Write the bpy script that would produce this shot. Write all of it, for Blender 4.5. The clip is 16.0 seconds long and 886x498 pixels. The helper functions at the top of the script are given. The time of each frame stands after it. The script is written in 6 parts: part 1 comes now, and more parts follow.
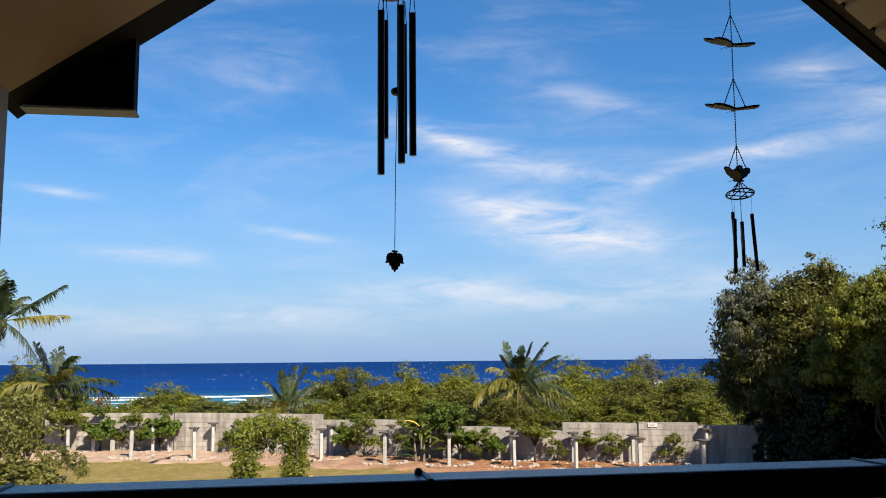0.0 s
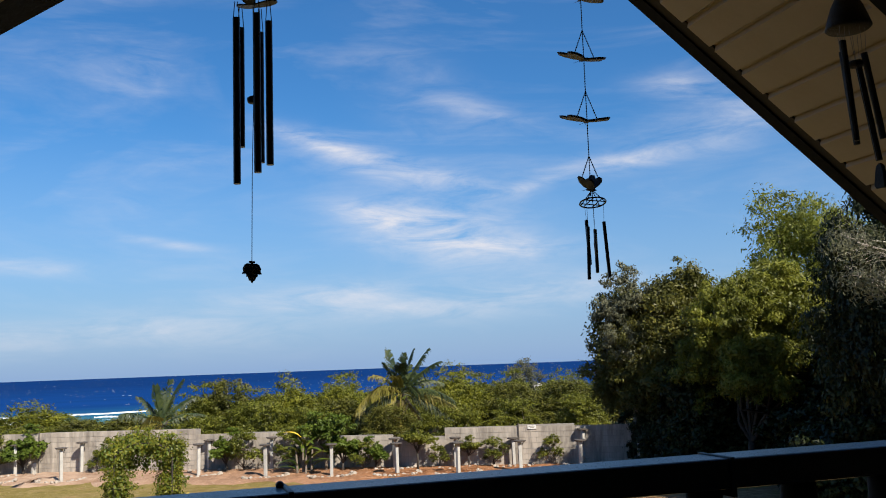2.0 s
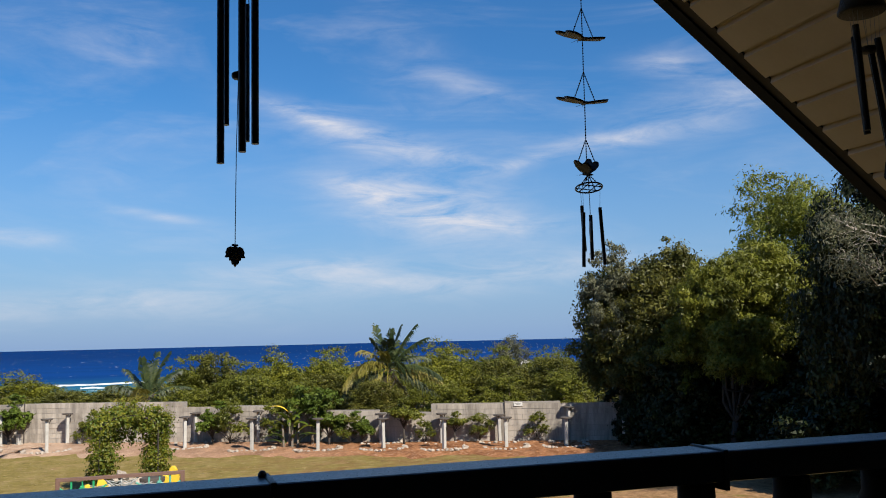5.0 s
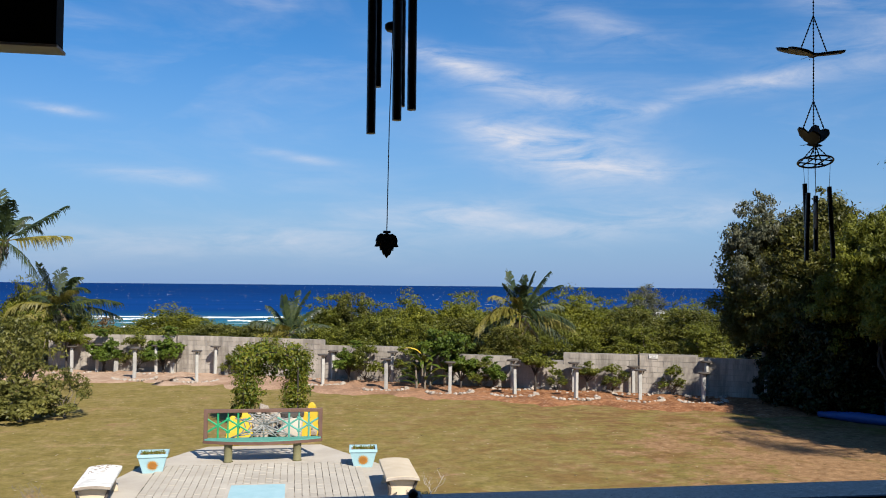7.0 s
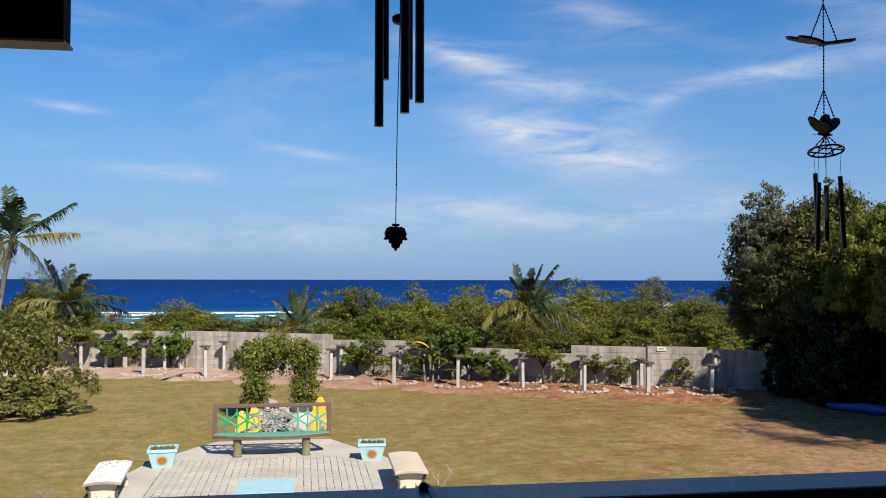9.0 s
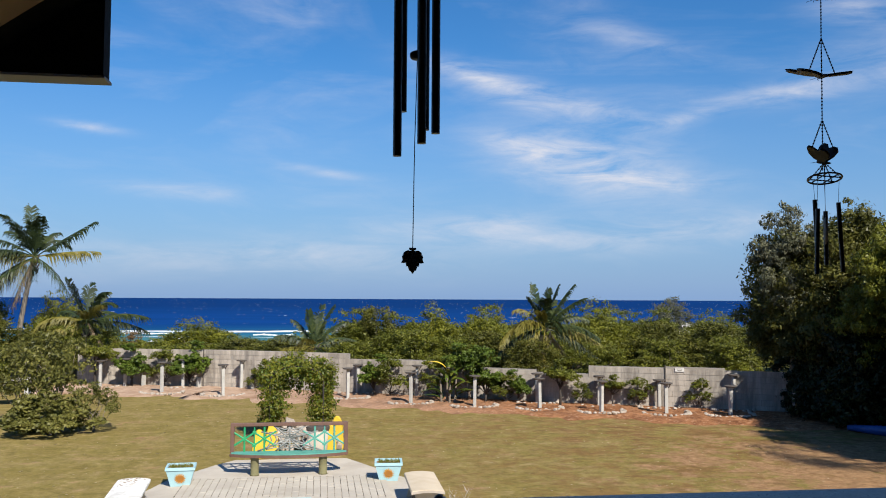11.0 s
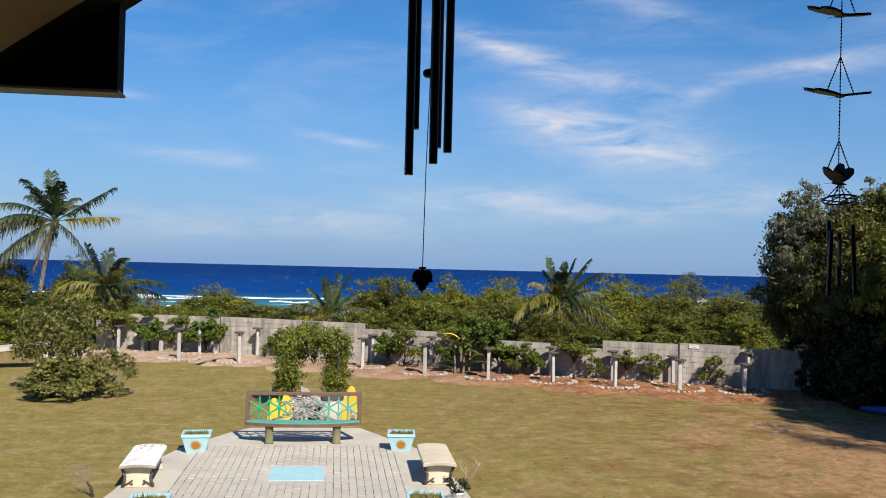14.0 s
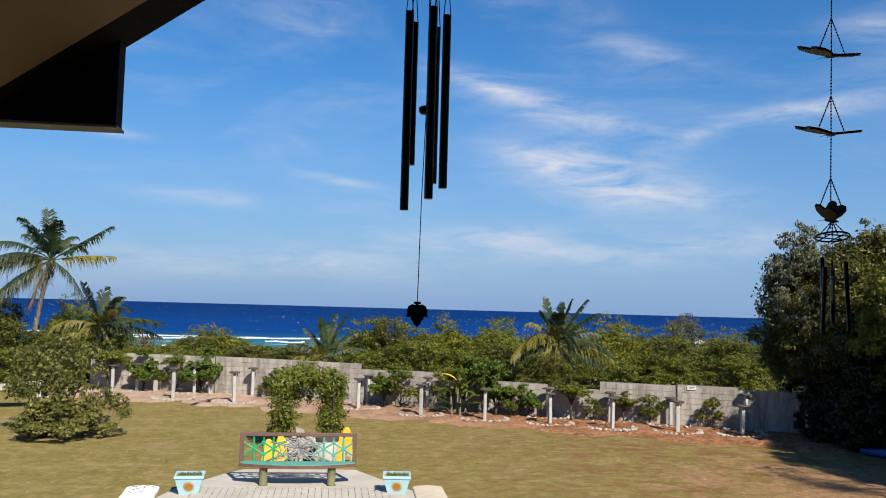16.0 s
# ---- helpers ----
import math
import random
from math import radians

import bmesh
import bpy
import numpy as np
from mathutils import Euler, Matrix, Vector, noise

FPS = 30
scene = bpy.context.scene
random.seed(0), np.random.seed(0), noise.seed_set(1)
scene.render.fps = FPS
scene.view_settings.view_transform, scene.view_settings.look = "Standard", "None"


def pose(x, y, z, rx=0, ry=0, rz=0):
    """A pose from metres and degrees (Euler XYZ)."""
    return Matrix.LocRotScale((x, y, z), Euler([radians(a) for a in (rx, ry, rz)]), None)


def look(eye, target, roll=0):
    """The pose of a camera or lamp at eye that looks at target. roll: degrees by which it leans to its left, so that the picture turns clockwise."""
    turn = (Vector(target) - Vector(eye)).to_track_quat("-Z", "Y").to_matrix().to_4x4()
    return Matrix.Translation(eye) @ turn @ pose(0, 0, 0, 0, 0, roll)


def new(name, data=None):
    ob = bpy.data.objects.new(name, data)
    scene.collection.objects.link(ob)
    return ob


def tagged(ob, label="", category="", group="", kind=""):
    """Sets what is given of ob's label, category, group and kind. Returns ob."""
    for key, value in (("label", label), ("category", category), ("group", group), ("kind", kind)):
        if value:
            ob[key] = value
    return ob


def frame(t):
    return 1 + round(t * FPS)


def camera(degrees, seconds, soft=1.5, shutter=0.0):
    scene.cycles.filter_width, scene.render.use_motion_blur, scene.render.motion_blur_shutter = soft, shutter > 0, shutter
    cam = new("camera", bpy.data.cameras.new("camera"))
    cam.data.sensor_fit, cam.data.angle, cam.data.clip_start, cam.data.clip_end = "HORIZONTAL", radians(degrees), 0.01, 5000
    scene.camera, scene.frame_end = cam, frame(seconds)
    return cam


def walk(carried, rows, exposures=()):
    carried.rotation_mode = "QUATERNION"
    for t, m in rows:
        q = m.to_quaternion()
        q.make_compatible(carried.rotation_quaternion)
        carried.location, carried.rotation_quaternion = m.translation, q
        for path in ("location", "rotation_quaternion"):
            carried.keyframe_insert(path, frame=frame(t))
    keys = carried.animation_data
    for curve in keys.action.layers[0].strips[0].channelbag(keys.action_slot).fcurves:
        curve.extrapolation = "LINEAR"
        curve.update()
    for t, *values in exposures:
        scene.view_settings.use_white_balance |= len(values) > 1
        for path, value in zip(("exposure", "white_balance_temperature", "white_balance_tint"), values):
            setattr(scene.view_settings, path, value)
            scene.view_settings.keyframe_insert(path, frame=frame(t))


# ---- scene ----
cam = camera(53.93, 16.0, soft=1.0)
# seconds, place in metres, turn in degrees
PATH = [
    (0.0, -0.055, -0.263, 3.788, 97.202, 0.495, -9.796),
    (0.5, -0.050, -0.271, 3.788, 97.453, 1.228, -10.642),
    (1.0, -0.038, -0.279, 3.791, 97.449, 1.262, -12.918),
    (1.5, -0.027, -0.289, 3.794, 97.648, 1.708, -15.161),
    (2.0, -0.012, -0.280, 3.790, 97.517, 2.081, -17.406),
    (2.5, -0.004, -0.306, 3.795, 97.478, 2.341, -19.424),
    (3.0, -0.002, -0.313, 3.796, 97.449, 2.468, -21.506),
    (3.2, -0.002, -0.313, 3.796, 97.449, 2.468, -22.136),
    (5.3, 0.003, -0.170, 3.828, 94.997, 0.696, -15.918),
    (5.5, -0.019, -0.127, 3.843, 93.160, -0.007, -13.547),
    (6.0, -0.015, -0.045, 3.891, 92.395, -0.419, -10.975),
    (6.5, 0.002, 0.034, 3.916, 92.214, -0.334, -9.827),
    (7.0, 0.003, 0.075, 3.920, 92.296, -0.538, -9.628),
    (7.5, 0.006, 0.070, 3.911, 92.030, -0.480, -9.267),
    (8.0, 0.008, 0.052, 3.909, 92.244, -0.272, -9.235),
    (8.5, 0.010, 0.053, 3.911, 92.240, -0.164, -9.162),
    (9.0, -0.000, 0.079, 3.918, 91.898, -0.124, -9.161),
    (9.2, -0.002, 0.064, 3.919, 93.150, -0.219, -8.830),
    (11.3, -0.008, -0.000, 3.921, 93.173, -0.503, -7.837),
    (11.5, 0.001, 0.026, 3.921, 93.047, -0.728, -7.632),
    (12.0, 0.002, 0.022, 3.921, 92.999, -0.710, -7.616),
    (12.5, 0.005, 0.023, 3.924, 92.939, -0.744, -7.722),
    (13.0, 0.002, 0.028, 3.938, 92.222, -1.392, -7.904),
    (13.5, -0.001, 0.016, 3.985, 91.205, -1.396, -7.173),
    (14.0, 0.001, -0.008, 4.004, 91.188, -1.368, -6.990),
    (14.5, 0.000, 0.000, 4.000, 91.049, -1.291, -7.101),
    (15.0, -0.001, 0.013, 3.998, 90.796, -0.906, -7.035),
    (15.5, 0.001, 0.006, 3.997, 92.511, -1.185, -7.031),
    (16.0, 0.004, -0.013, 3.995, 93.839, -1.566, -7.201),
]
walk(cam, [(t, pose(x, y, z, a, b, c)) for t, x, y, z, a, b, c in PATH],
     exposures=[(0, 1.13, 6750, 10), (0.5, 1.06, 6600, 10), (1.0, 0.98, 6480, 10), (1.5, 0.93, 6550, 10), (2.5, 0.93, 6650, 10), (3.2, 0.91, 6700, 10), (5.3, 0.84, 6500, 10),
                (9.2, 0.84, 6350, 10), (11.5, 0.84, 6350, 10), (16.0, 0.82, 6330, 10)])

# ---- world, sun, exposure ----
SUN_DIR = Vector((0.39, -1.10, 1.0)).normalized()
sun = new("sun", bpy.data.lights.new("sun", "SUN"))
sun.data.energy, sun.data.angle, sun.data.color = 5.0, radians(0.55), (1.0, 0.93, 0.80)
sun.matrix_world = look(SUN_DIR * 50, (0, 0, 0))


class Nodes:
    """A short hand for node trees."""

    def __init__(self, tree):
        self.tree = tree
        tree.nodes.clear()

    def add(self, kind, inputs=None):
        n = self.tree.nodes.new(kind)
        for k, v in (inputs or {}).items():
            if isinstance(v, bpy.types.NodeSocket):
                self.tree.links.new(v, n.inputs[k])
            else:
                n.inputs[k].default_value = v
        return n

    def math(self, op, a, b=0.0, c=0.0, clamp=False):
        n = self.add("ShaderNodeMath", {0: a, 1: b, 2: c})
        n.operation, n.use_clamp = op, clamp
        return n.outputs[0]

    def noise(self, vec, scale, detail=4.0, rough=0.55, distort=0.0):
        return self.add("ShaderNodeTexNoise", {"Vector": vec, "Scale": scale, "Detail": detail, "Roughness": rough, "Distortion": distort}).outputs["Fac"]

    def ramp(self, fac, stops):
        n = self.add("ShaderNodeValToRGB", {"Fac": fac})
        els = n.color_ramp.elements
        while len(els) < len(stops):
            els.new(0.5)
        for e, (p, c) in zip(els, stops):
            e.position, e.color = p, (*c, 1) if len(c) == 3 else c
        return n.outputs["Color"]

    def mix(self, fac, a, b, blend="MIX"):
        n = self.add("ShaderNodeMix", {0: fac})
        n.data_type, n.blend_type = "RGBA", blend
        for socket, v in ((n.inputs[6], a), (n.inputs[7], b)):
            if isinstance(v, bpy.types.NodeSocket):
                self.tree.links.new(v, socket)
            else:
                socket.default_value = (*v, 1) if len(v) == 3 else v
        return n.outputs[2]

    def span(self, v, lo, hi, a=0.0, b=1.0):
        return self.add("ShaderNodeMapRange", {"Value": v, "From Min": lo, "From Max": hi, "To Min": a, "To Max": b}).outputs["Result"]


def build_world():
    w = bpy.data.worlds.new("sky")
    scene.world = w
    w.use_nodes = True
    n = Nodes(w.node_tree)
    sky = n.add("ShaderNodeTexSky")
    sky.sky_type, sky.sun_disc = "NISHITA", False
    sky.sun_elevation, sky.sun_rotation = math.asin(SUN_DIR.z), math.atan2(SUN_DIR.x, SUN_DIR.y)
    sky.air_density, sky.dust_density, sky.ozone_density = 1.0, 0.15, 3.0
    co = n.add("ShaderNodeTexCoord").outputs["Generated"]
    xyz = n.add("ShaderNodeSeparateXYZ", {0: co})
    x, y, z = xyz.outputs
    az = n.math("ARCTAN2", x, y)
    el = n.math("ARCSINE", z)
    # wisps drift down to the right, in a sheet of high cloud
    plane = n.add("ShaderNodeCombineXYZ", {0: az, 1: el, 2: 0.0}).outputs[0]
    turn = n.add("ShaderNodeMapping", {"Vector": plane, "Rotation": (0, 0, radians(11)), "Scale": (1.0, 4.2, 1.0)}).outputs[0]
    warp = n.noise(turn, 2.3, 5, 0.6, 1.2)
    fine = n.noise(turn, 9.0, 8, 0.62, 0.6)
    comb = n.noise(n.add("ShaderNodeMapping", {"Vector": plane, "Rotation": (0, 0, radians(24)), "Scale": (1.0, 3.0, 1.0)}).outputs[0], 26.0, 7, 0.68, 0.8)
    fine = n.math("ADD", n.math("MULTIPLY", fine, 0.84), n.math("MULTIPLY", comb, 0.16))
    wisps = n.math("MULTIPLY", n.span(warp, 0.46, 0.72), n.span(fine, 0.32, 0.72))
    veil = None
    for a0, e0, ra, re, tilt, k in CLOUDS:
        da = n.math("SUBTRACT", az, radians(a0))
        de = n.math("SUBTRACT", el, radians(e0))
        c, s = math.cos(radians(tilt)), math.sin(radians(tilt))
        u = n.math("DIVIDE", n.math("ADD", n.math("MULTIPLY", da, c), n.math("MULTIPLY", de, s)), radians(ra))
        v = n.math("DIVIDE", n.math("SUBTRACT", n.math("MULTIPLY", de, c), n.math("MULTIPLY", da, s)), radians(re))
        g = n.math("MULTIPLY", n.math("EXPONENT", n.math("MULTIPLY", n.math("ADD", n.math("MULTIPLY", u, u), n.math("MULTIPLY", v, v)), -1.0)), k)
        veil = g if veil is None else n.math("ADD", veil, g)
    body = n.math("MULTIPLY", veil, n.span(fine, 0.34, 0.66, 0.02, 1.18))
    cover = n.math("ADD", n.math("MULTIPLY", wisps, 0.36), body, clamp=True)
    cover = n.math("MULTIPLY", cover, n.span(el, 0.0, 0.03))
    vivid = n.add("ShaderNodeHueSaturation", {"Saturation": 1.37, "Color": sky.outputs[0]}).outputs[0]
    blue = n.mix(1.0, vivid, SKY_TINT, "MULTIPLY")
    # sea haze thickens towards the horizon
    blue = n.mix(n.span(n.math("ABSOLUTE", el), 0.0, 0.27, 0.92, 0.11), blue, HAZE)
    colour = n.mix(n.math("MULTIPLY", cover, 0.85, clamp=True), blue, CLOUD_WHITE)
    bg = n.add("ShaderNodeBackground", {"Color": colour, "Strength": SKY_STRENGTH})
    n.add("ShaderNodeOutputWorld", {"Surface": bg.outputs[0]})


# high clouds: azimuth, elevation, half length, half height, tilt, density (degrees)
CLOUDS = [
    (12.6, 13.5, 5.6, 0.95, -16, 0.68), (9.4, 14.6, 3.0, 0.45, -18, 0.50), (19.6, 11.7, 3.8, 0.60, -15, 0.42), (17.6, 8.6, 5.4, 2.0, -11, 0.98),
    (13.8, 9.6, 3.2, 0.75, -14, 0.70), (23.2, 11.3, 3.2, 0.40, 13, 0.46), (22.0, 7.4, 4.0, 0.6, -3, 0.55), (9.5, 4.7, 6.0, 0.85, 1, 0.55),
    (24.6, 4.5, 8.0, 1.0, 2, 0.50), (-14.3, 10.2, 1.9, 0.28, -4, 0.56), (-8.6, 6.6, 4.2, 0.50, -2, 0.54), (0.1, 8.1, 2.4, 0.28, -8, 0.52),
    (20.4, 16.4, 5.5, 0.50, -15, 0.22), (18.5, 17.6, 5.5, 1.5, -36, 0.17), (16.5, 15.6, 3.5, 1.2, -20, 0.12), (30.5, 12.6, 5.2, 0.65, 4, 0.66), (33.5, 17.0, 2.6, 0.8, -8, 0.40),
    (37.0, 14.4, 6.0, 1.4, 10, 0.40), (2.0, 2.7, 8.0, 1.1, 0, 0.36), (-8.0, 2.6, 9.0, 0.8, 0, 0.30), (15.5, 3.6, 6.0, 0.7, -2, 0.45),
]
CLOUD_WHITE = (7.1, 7.1, 7.6)
HAZE = (2.03, 3.40, 6.0)
SKY_TINT = (0.84, 1.0, 1.12, 1)
SKY_STRENGTH = 0.060
build_world()


# ---- materials ----
def material(name, rough=0.7, metal=0.0, spec=0.5):
    m = bpy.data.materials.new(name)
    m.use_nodes = True
    n = Nodes(m.node_tree)
    bsdf = n.add("ShaderNodeBsdfPrincipled", {"Roughness": rough, "Metallic": metal, "Specular IOR Level": spec})
    n.add("ShaderNodeOutputMaterial", {"Surface": bsdf.outputs[0]})
    return m, n, bsdf


def link(n, a, b):
    n.tree.links.new(a, b)


def bump(n, bsdf, height, strength=0.3, distance=0.01):
    b = n.add("ShaderNodeBump", {"Height": height, "Strength": strength, "Distance": distance})
    link(n, b.outputs[0], bsdf.inputs["Normal"])


def mottled(name, dark, light, scale=3.0, grain=40.0, rough=0.75, metal=0.0, relief=0.3, depth=0.004, per_object=0.0, spec=0.5):
    """A surface with blotches, grain and relief at real size."""
    m, n, bsdf = material(name, rough, metal, spec)
    co = n.add("ShaderNodeTexCoord").outputs["Object"]
    blot = n.noise(co, scale, 5, 0.6, 0.4)
    grit = n.noise(co, grain, 6, 0.65)
    fac = n.math("ADD", n.math("MULTIPLY", n.span(blot, 0.3, 0.7), 0.65), n.math("MULTIPLY", n.span(grit, 0.3, 0.7), 0.35))
    if per_object:
        rnd = n.add("ShaderNodeObjectInfo").outputs["Random"]
        fac = n.math("ADD", fac, n.math("MULTIPLY", n.math("SUBTRACT", rnd, 0.5), per_object), clamp=True)
    link(n, n.mix(fac, dark, light), bsdf.inputs["Base Color"])
    link(n, n.span(grit, 0.3, 0.7, max(rough - 0.1, 0.05), min(rough + 0.1, 1.0)), bsdf.inputs["Roughness"])
    bump(n, bsdf, grit, relief, depth)
    return m


def leafy(name, dark, light, warm, trans=0.25, patch=0.9):
    """Leaves: each its own shade, whole sprays drier or fresher than others."""
    m, n, bsdf = material(name, 0.48, 0.0, 0.26)
    geo = n.add("ShaderNodeNewGeometry")
    co = n.add("ShaderNodeTexCoord").outputs["Object"]
    rnd = geo.outputs["Random Per Island"]
    spray = n.span(n.noise(co, patch, 3, 0.6), 0.35, 0.65)
    c = n.mix(n.math("ADD", n.math("MULTIPLY", rnd, 0.30), n.math("MULTIPLY", spray, 0.70)), dark, light)
    c = n.mix(n.math("MULTIPLY", n.span(rnd, 0.72, 1.0, 0.0, 0.6), n.span(spray, 0.2, 1.0)), c, warm)
    link(n, c, bsdf.inputs["Base Color"])
    tr = n.add("ShaderNodeBsdfTranslucent", {"Color": c})
    both = n.add("ShaderNodeMixShader", {0: trans, 1: bsdf.outputs[0], 2: tr.outputs[0]})
    out = [q for q in n.tree.nodes if q.type == "OUTPUT_MATERIAL"][0]
    link(n, both.outputs[0], out.inputs["Surface"])
    return m


def lawn_material():
    m, n, bsdf = material("lawn", 0.95, 0, 0.1)
    co = n.add("ShaderNodeTexCoord").outputs["Object"]
    x, y, z = n.add("ShaderNodeSeparateXYZ", {0: co}).outputs
    big = n.noise(co, 0.16, 4, 0.6, 0.6)
    mid = n.noise(co, 0.8, 5, 0.65, 0.4)
    fine = n.noise(co, 9.0, 5, 0.7)
    tuft = n.noise(co, 40.0, 3, 0.7)
    grass = n.mix(n.span(fine, 0.32, 0.68), (0.1448, 0.1136, 0.0302), (0.2220, 0.1722, 0.0554))
    grass = n.mix(n.math("MULTIPLY", n.span(tuft, 0.45, 0.75), 0.5), grass, (0.1030, 0.0846, 0.0202))
    straw = n.mix(n.span(fine, 0.3, 0.7), (0.2381, 0.1722, 0.0723), (0.3217, 0.2417, 0.1195))
    dry = n.noise(co, 2.6, 6, 0.7, 0.3)
    c = n.mix(n.math("ADD", n.math("MULTIPLY", n.span(mid, 0.45, 0.72), 0.6), n.math("MULTIPLY", n.span(dry, 0.54, 0.66), 0.7), clamp=True), grass, straw)
    c = n.mix(n.math("MULTIPLY", n.span(dry, 0.36, 0.47, 1.0, 0.0), 0.55), c, (0.1191, 0.0967, 0.0239))
    # worn brownish patches, and tiny shaded hollows between the tufts
    worn = n.math("MULTIPLY", n.span(n.noise(co, 0.85, 9, 0.76, 0.5), 0.46, 0.58), n.span(x, -2.0, 8.5, 0.10, 0.85))
    c = n.mix(worn, c, (0.160, 0.088, 0.034))
    c = n.mix(n.math("MULTIPLY", n.span(n.noise(co, 15.0, 4, 0.75), 0.55, 0.70), 0.28), c, (0.105, 0.088, 0.027))
    tread = n.math("MULTIPLY", n.span(n.noise(n.add("ShaderNodeMapping", {"Vector": co, "Rotation": (0, 0, radians(-14)), "Scale": (0.45, 1.0, 1.0)}).outputs[0], 2.4, 8, 0.75, 0.4), 0.50, 0.60), n.span(x, 1.0, 9.5, 0.0, 0.62))
    c = n.mix(tread, c, (0.118, 0.062, 0.026))
    earth = n.mix(n.span(n.noise(co, 4.5, 9, 0.78), 0.36, 0.66), (0.150, 0.080, 0.036), (0.330, 0.205, 0.108))
    # bare ground under the big trees and in worn spots
    dx, dy = n.math("SUBTRACT", x, 13.7), n.math("SUBTRACT", y, 17.2)
    near = n.math("SQRT", n.math("ADD", n.math("MULTIPLY", dx, dx), n.math("MULTIPLY", n.math("MULTIPLY", dy, dy), 0.55)))
    bare = n.math("ADD", n.span(near, 2.0, 7.6, 0.86, 0.0), n.math("ADD", n.span(mid, 0.3, 0.7, -0.55, 0.50), n.span(dry, 0.35, 0.65, -0.22, 0.22)))
    bare = n.math("ADD", bare, n.span(big, 0.6, 0.75, 0.0, 0.35))
    c = n.mix(n.span(bare, 0.28, 0.62), c, earth)
    # tufts and crumbs at hand size
    crumb = n.span(n.noise(co, 3.1, 9, 0.74, 0.3), 0.36, 0.64, 0.80, 1.15)
    c = n.mix(1.0, c, n.add("ShaderNodeCombineXYZ", {0: crumb, 1: crumb, 2: crumb}).outputs[0], "MULTIPLY")
    # scrub ground past the garden
    far = n.span(y, 41.0, 46.0)
    c = n.mix(far, c, n.mix(mid, (0.0357, 0.0429, 0.0107), (0.1072, 0.1001, 0.0357)))
    link(n, c, bsdf.inputs["Base Color"])
    bump(n, bsdf, n.math("ADD", fine, tuft), 0.45, 0.03)
    return m


def sea_material():
    m, n, bsdf = material("sea", 0.7, 0, 0.0)
    co = n.add("ShaderNodeTexCoord").outputs["Object"]
    x, y, z = n.add("ShaderNodeSeparateXYZ", {0: co}).outputs
    warp = n.math("MULTIPLY", n.math("SUBTRACT", n.noise(co, 0.012, 4), 0.5), 60.0)
    d = n.math("ADD", y, warp)
    depth = n.ramp(n.span(d, 200.0, 1100.0), [(0.0, (0.056, 0.135, 0.140)), (0.05, (0.045, 0.140, 0.165)), (0.10, (0.016, 0.095, 0.180)),
                                          (0.19, (0.0055, 0.0400, 0.168)), (1.0, (0.0045, 0.0275, 0.118))])
    long = n.add("ShaderNodeMapping", {"Vector": co, "Scale": (0.35, 1.0, 1.0)}).outputs[0]
    swell = n.noise(long, 0.02, 4, 0.6)
    c = n.mix(n.math("MULTIPLY", n.span(swell, 0.35, 0.7), 0.35), depth, (0.0029, 0.0214, 0.0786))
    caps = n.noise(n.add("ShaderNodeMapping", {"Vector": co, "Scale": (1.25, 0.30, 1.0)}).outputs[0], 0.20, 3, 0.55)
    foam = n.math("MULTIPLY", n.span(caps, 0.70, 0.72), n.span(d, 330, 420))
    reef = n.math("MULTIPLY", n.span(n.noise(n.add("ShaderNodeMapping", {"Vector": co, "Scale": (0.12, 1.0, 1.0)}).outputs[0], 0.11, 3, 0.5), 0.63, 0.66), n.math("MULTIPLY", n.span(d, 215, 230), n.span(d, 305, 320, 1, 0)))
    link(n, n.mix(n.math("MAXIMUM", foam, reef), c, (0.4862, 0.5577, 0.6435)), bsdf.inputs["Base Color"])
    link(n, n.mix(n.math("MAXIMUM", foam, reef), (0.32, 0.32, 0.32), (0.9, 0.9, 0.9)), bsdf.inputs["Roughness"])
    bsdf.inputs["IOR"].default_value = 1.03
    bump(n, bsdf, n.math("ADD", n.noise(co, 0.5, 5, 0.65), swell), 0.5, 0.6)
    return m


def block_material():
    """Weathered hollow-block wall: grey, water-stained, darker along the coping."""
    m, n, bsdf = material("concrete_block", 0.92, 0, 0.2)
    co = n.add("ShaderNodeTexCoord").outputs["Object"]
    geo = n.add("ShaderNodeNewGeometry")
    rnd = geo.outputs["Random Per Island"]
    streak = n.noise(n.add("ShaderNodeMapping", {"Vector": geo.outputs["Position"], "Scale": (1.6, 1.6, 0.25)}).outputs[0], 1.7, 5, 0.65, 0.4)
    grit = n.noise(geo.outputs["Position"], 30, 5, 0.7)
    base = n.mix(rnd, (0.280, 0.247, 0.212), (0.372, 0.330, 0.286))
    base = n.mix(n.math("MULTIPLY", n.span(streak, 0.43, 0.63), 0.82), base, (0.140, 0.122, 0.106))
    base = n.mix(n.math("MULTIPLY", n.span(grit, 0.5, 0.8), 0.4), base, (0.3575, 0.3289, 0.3003))
    link(n, base, bsdf.inputs["Base Color"])
    bump(n, bsdf, grit, 0.5, 0.01)
    return m


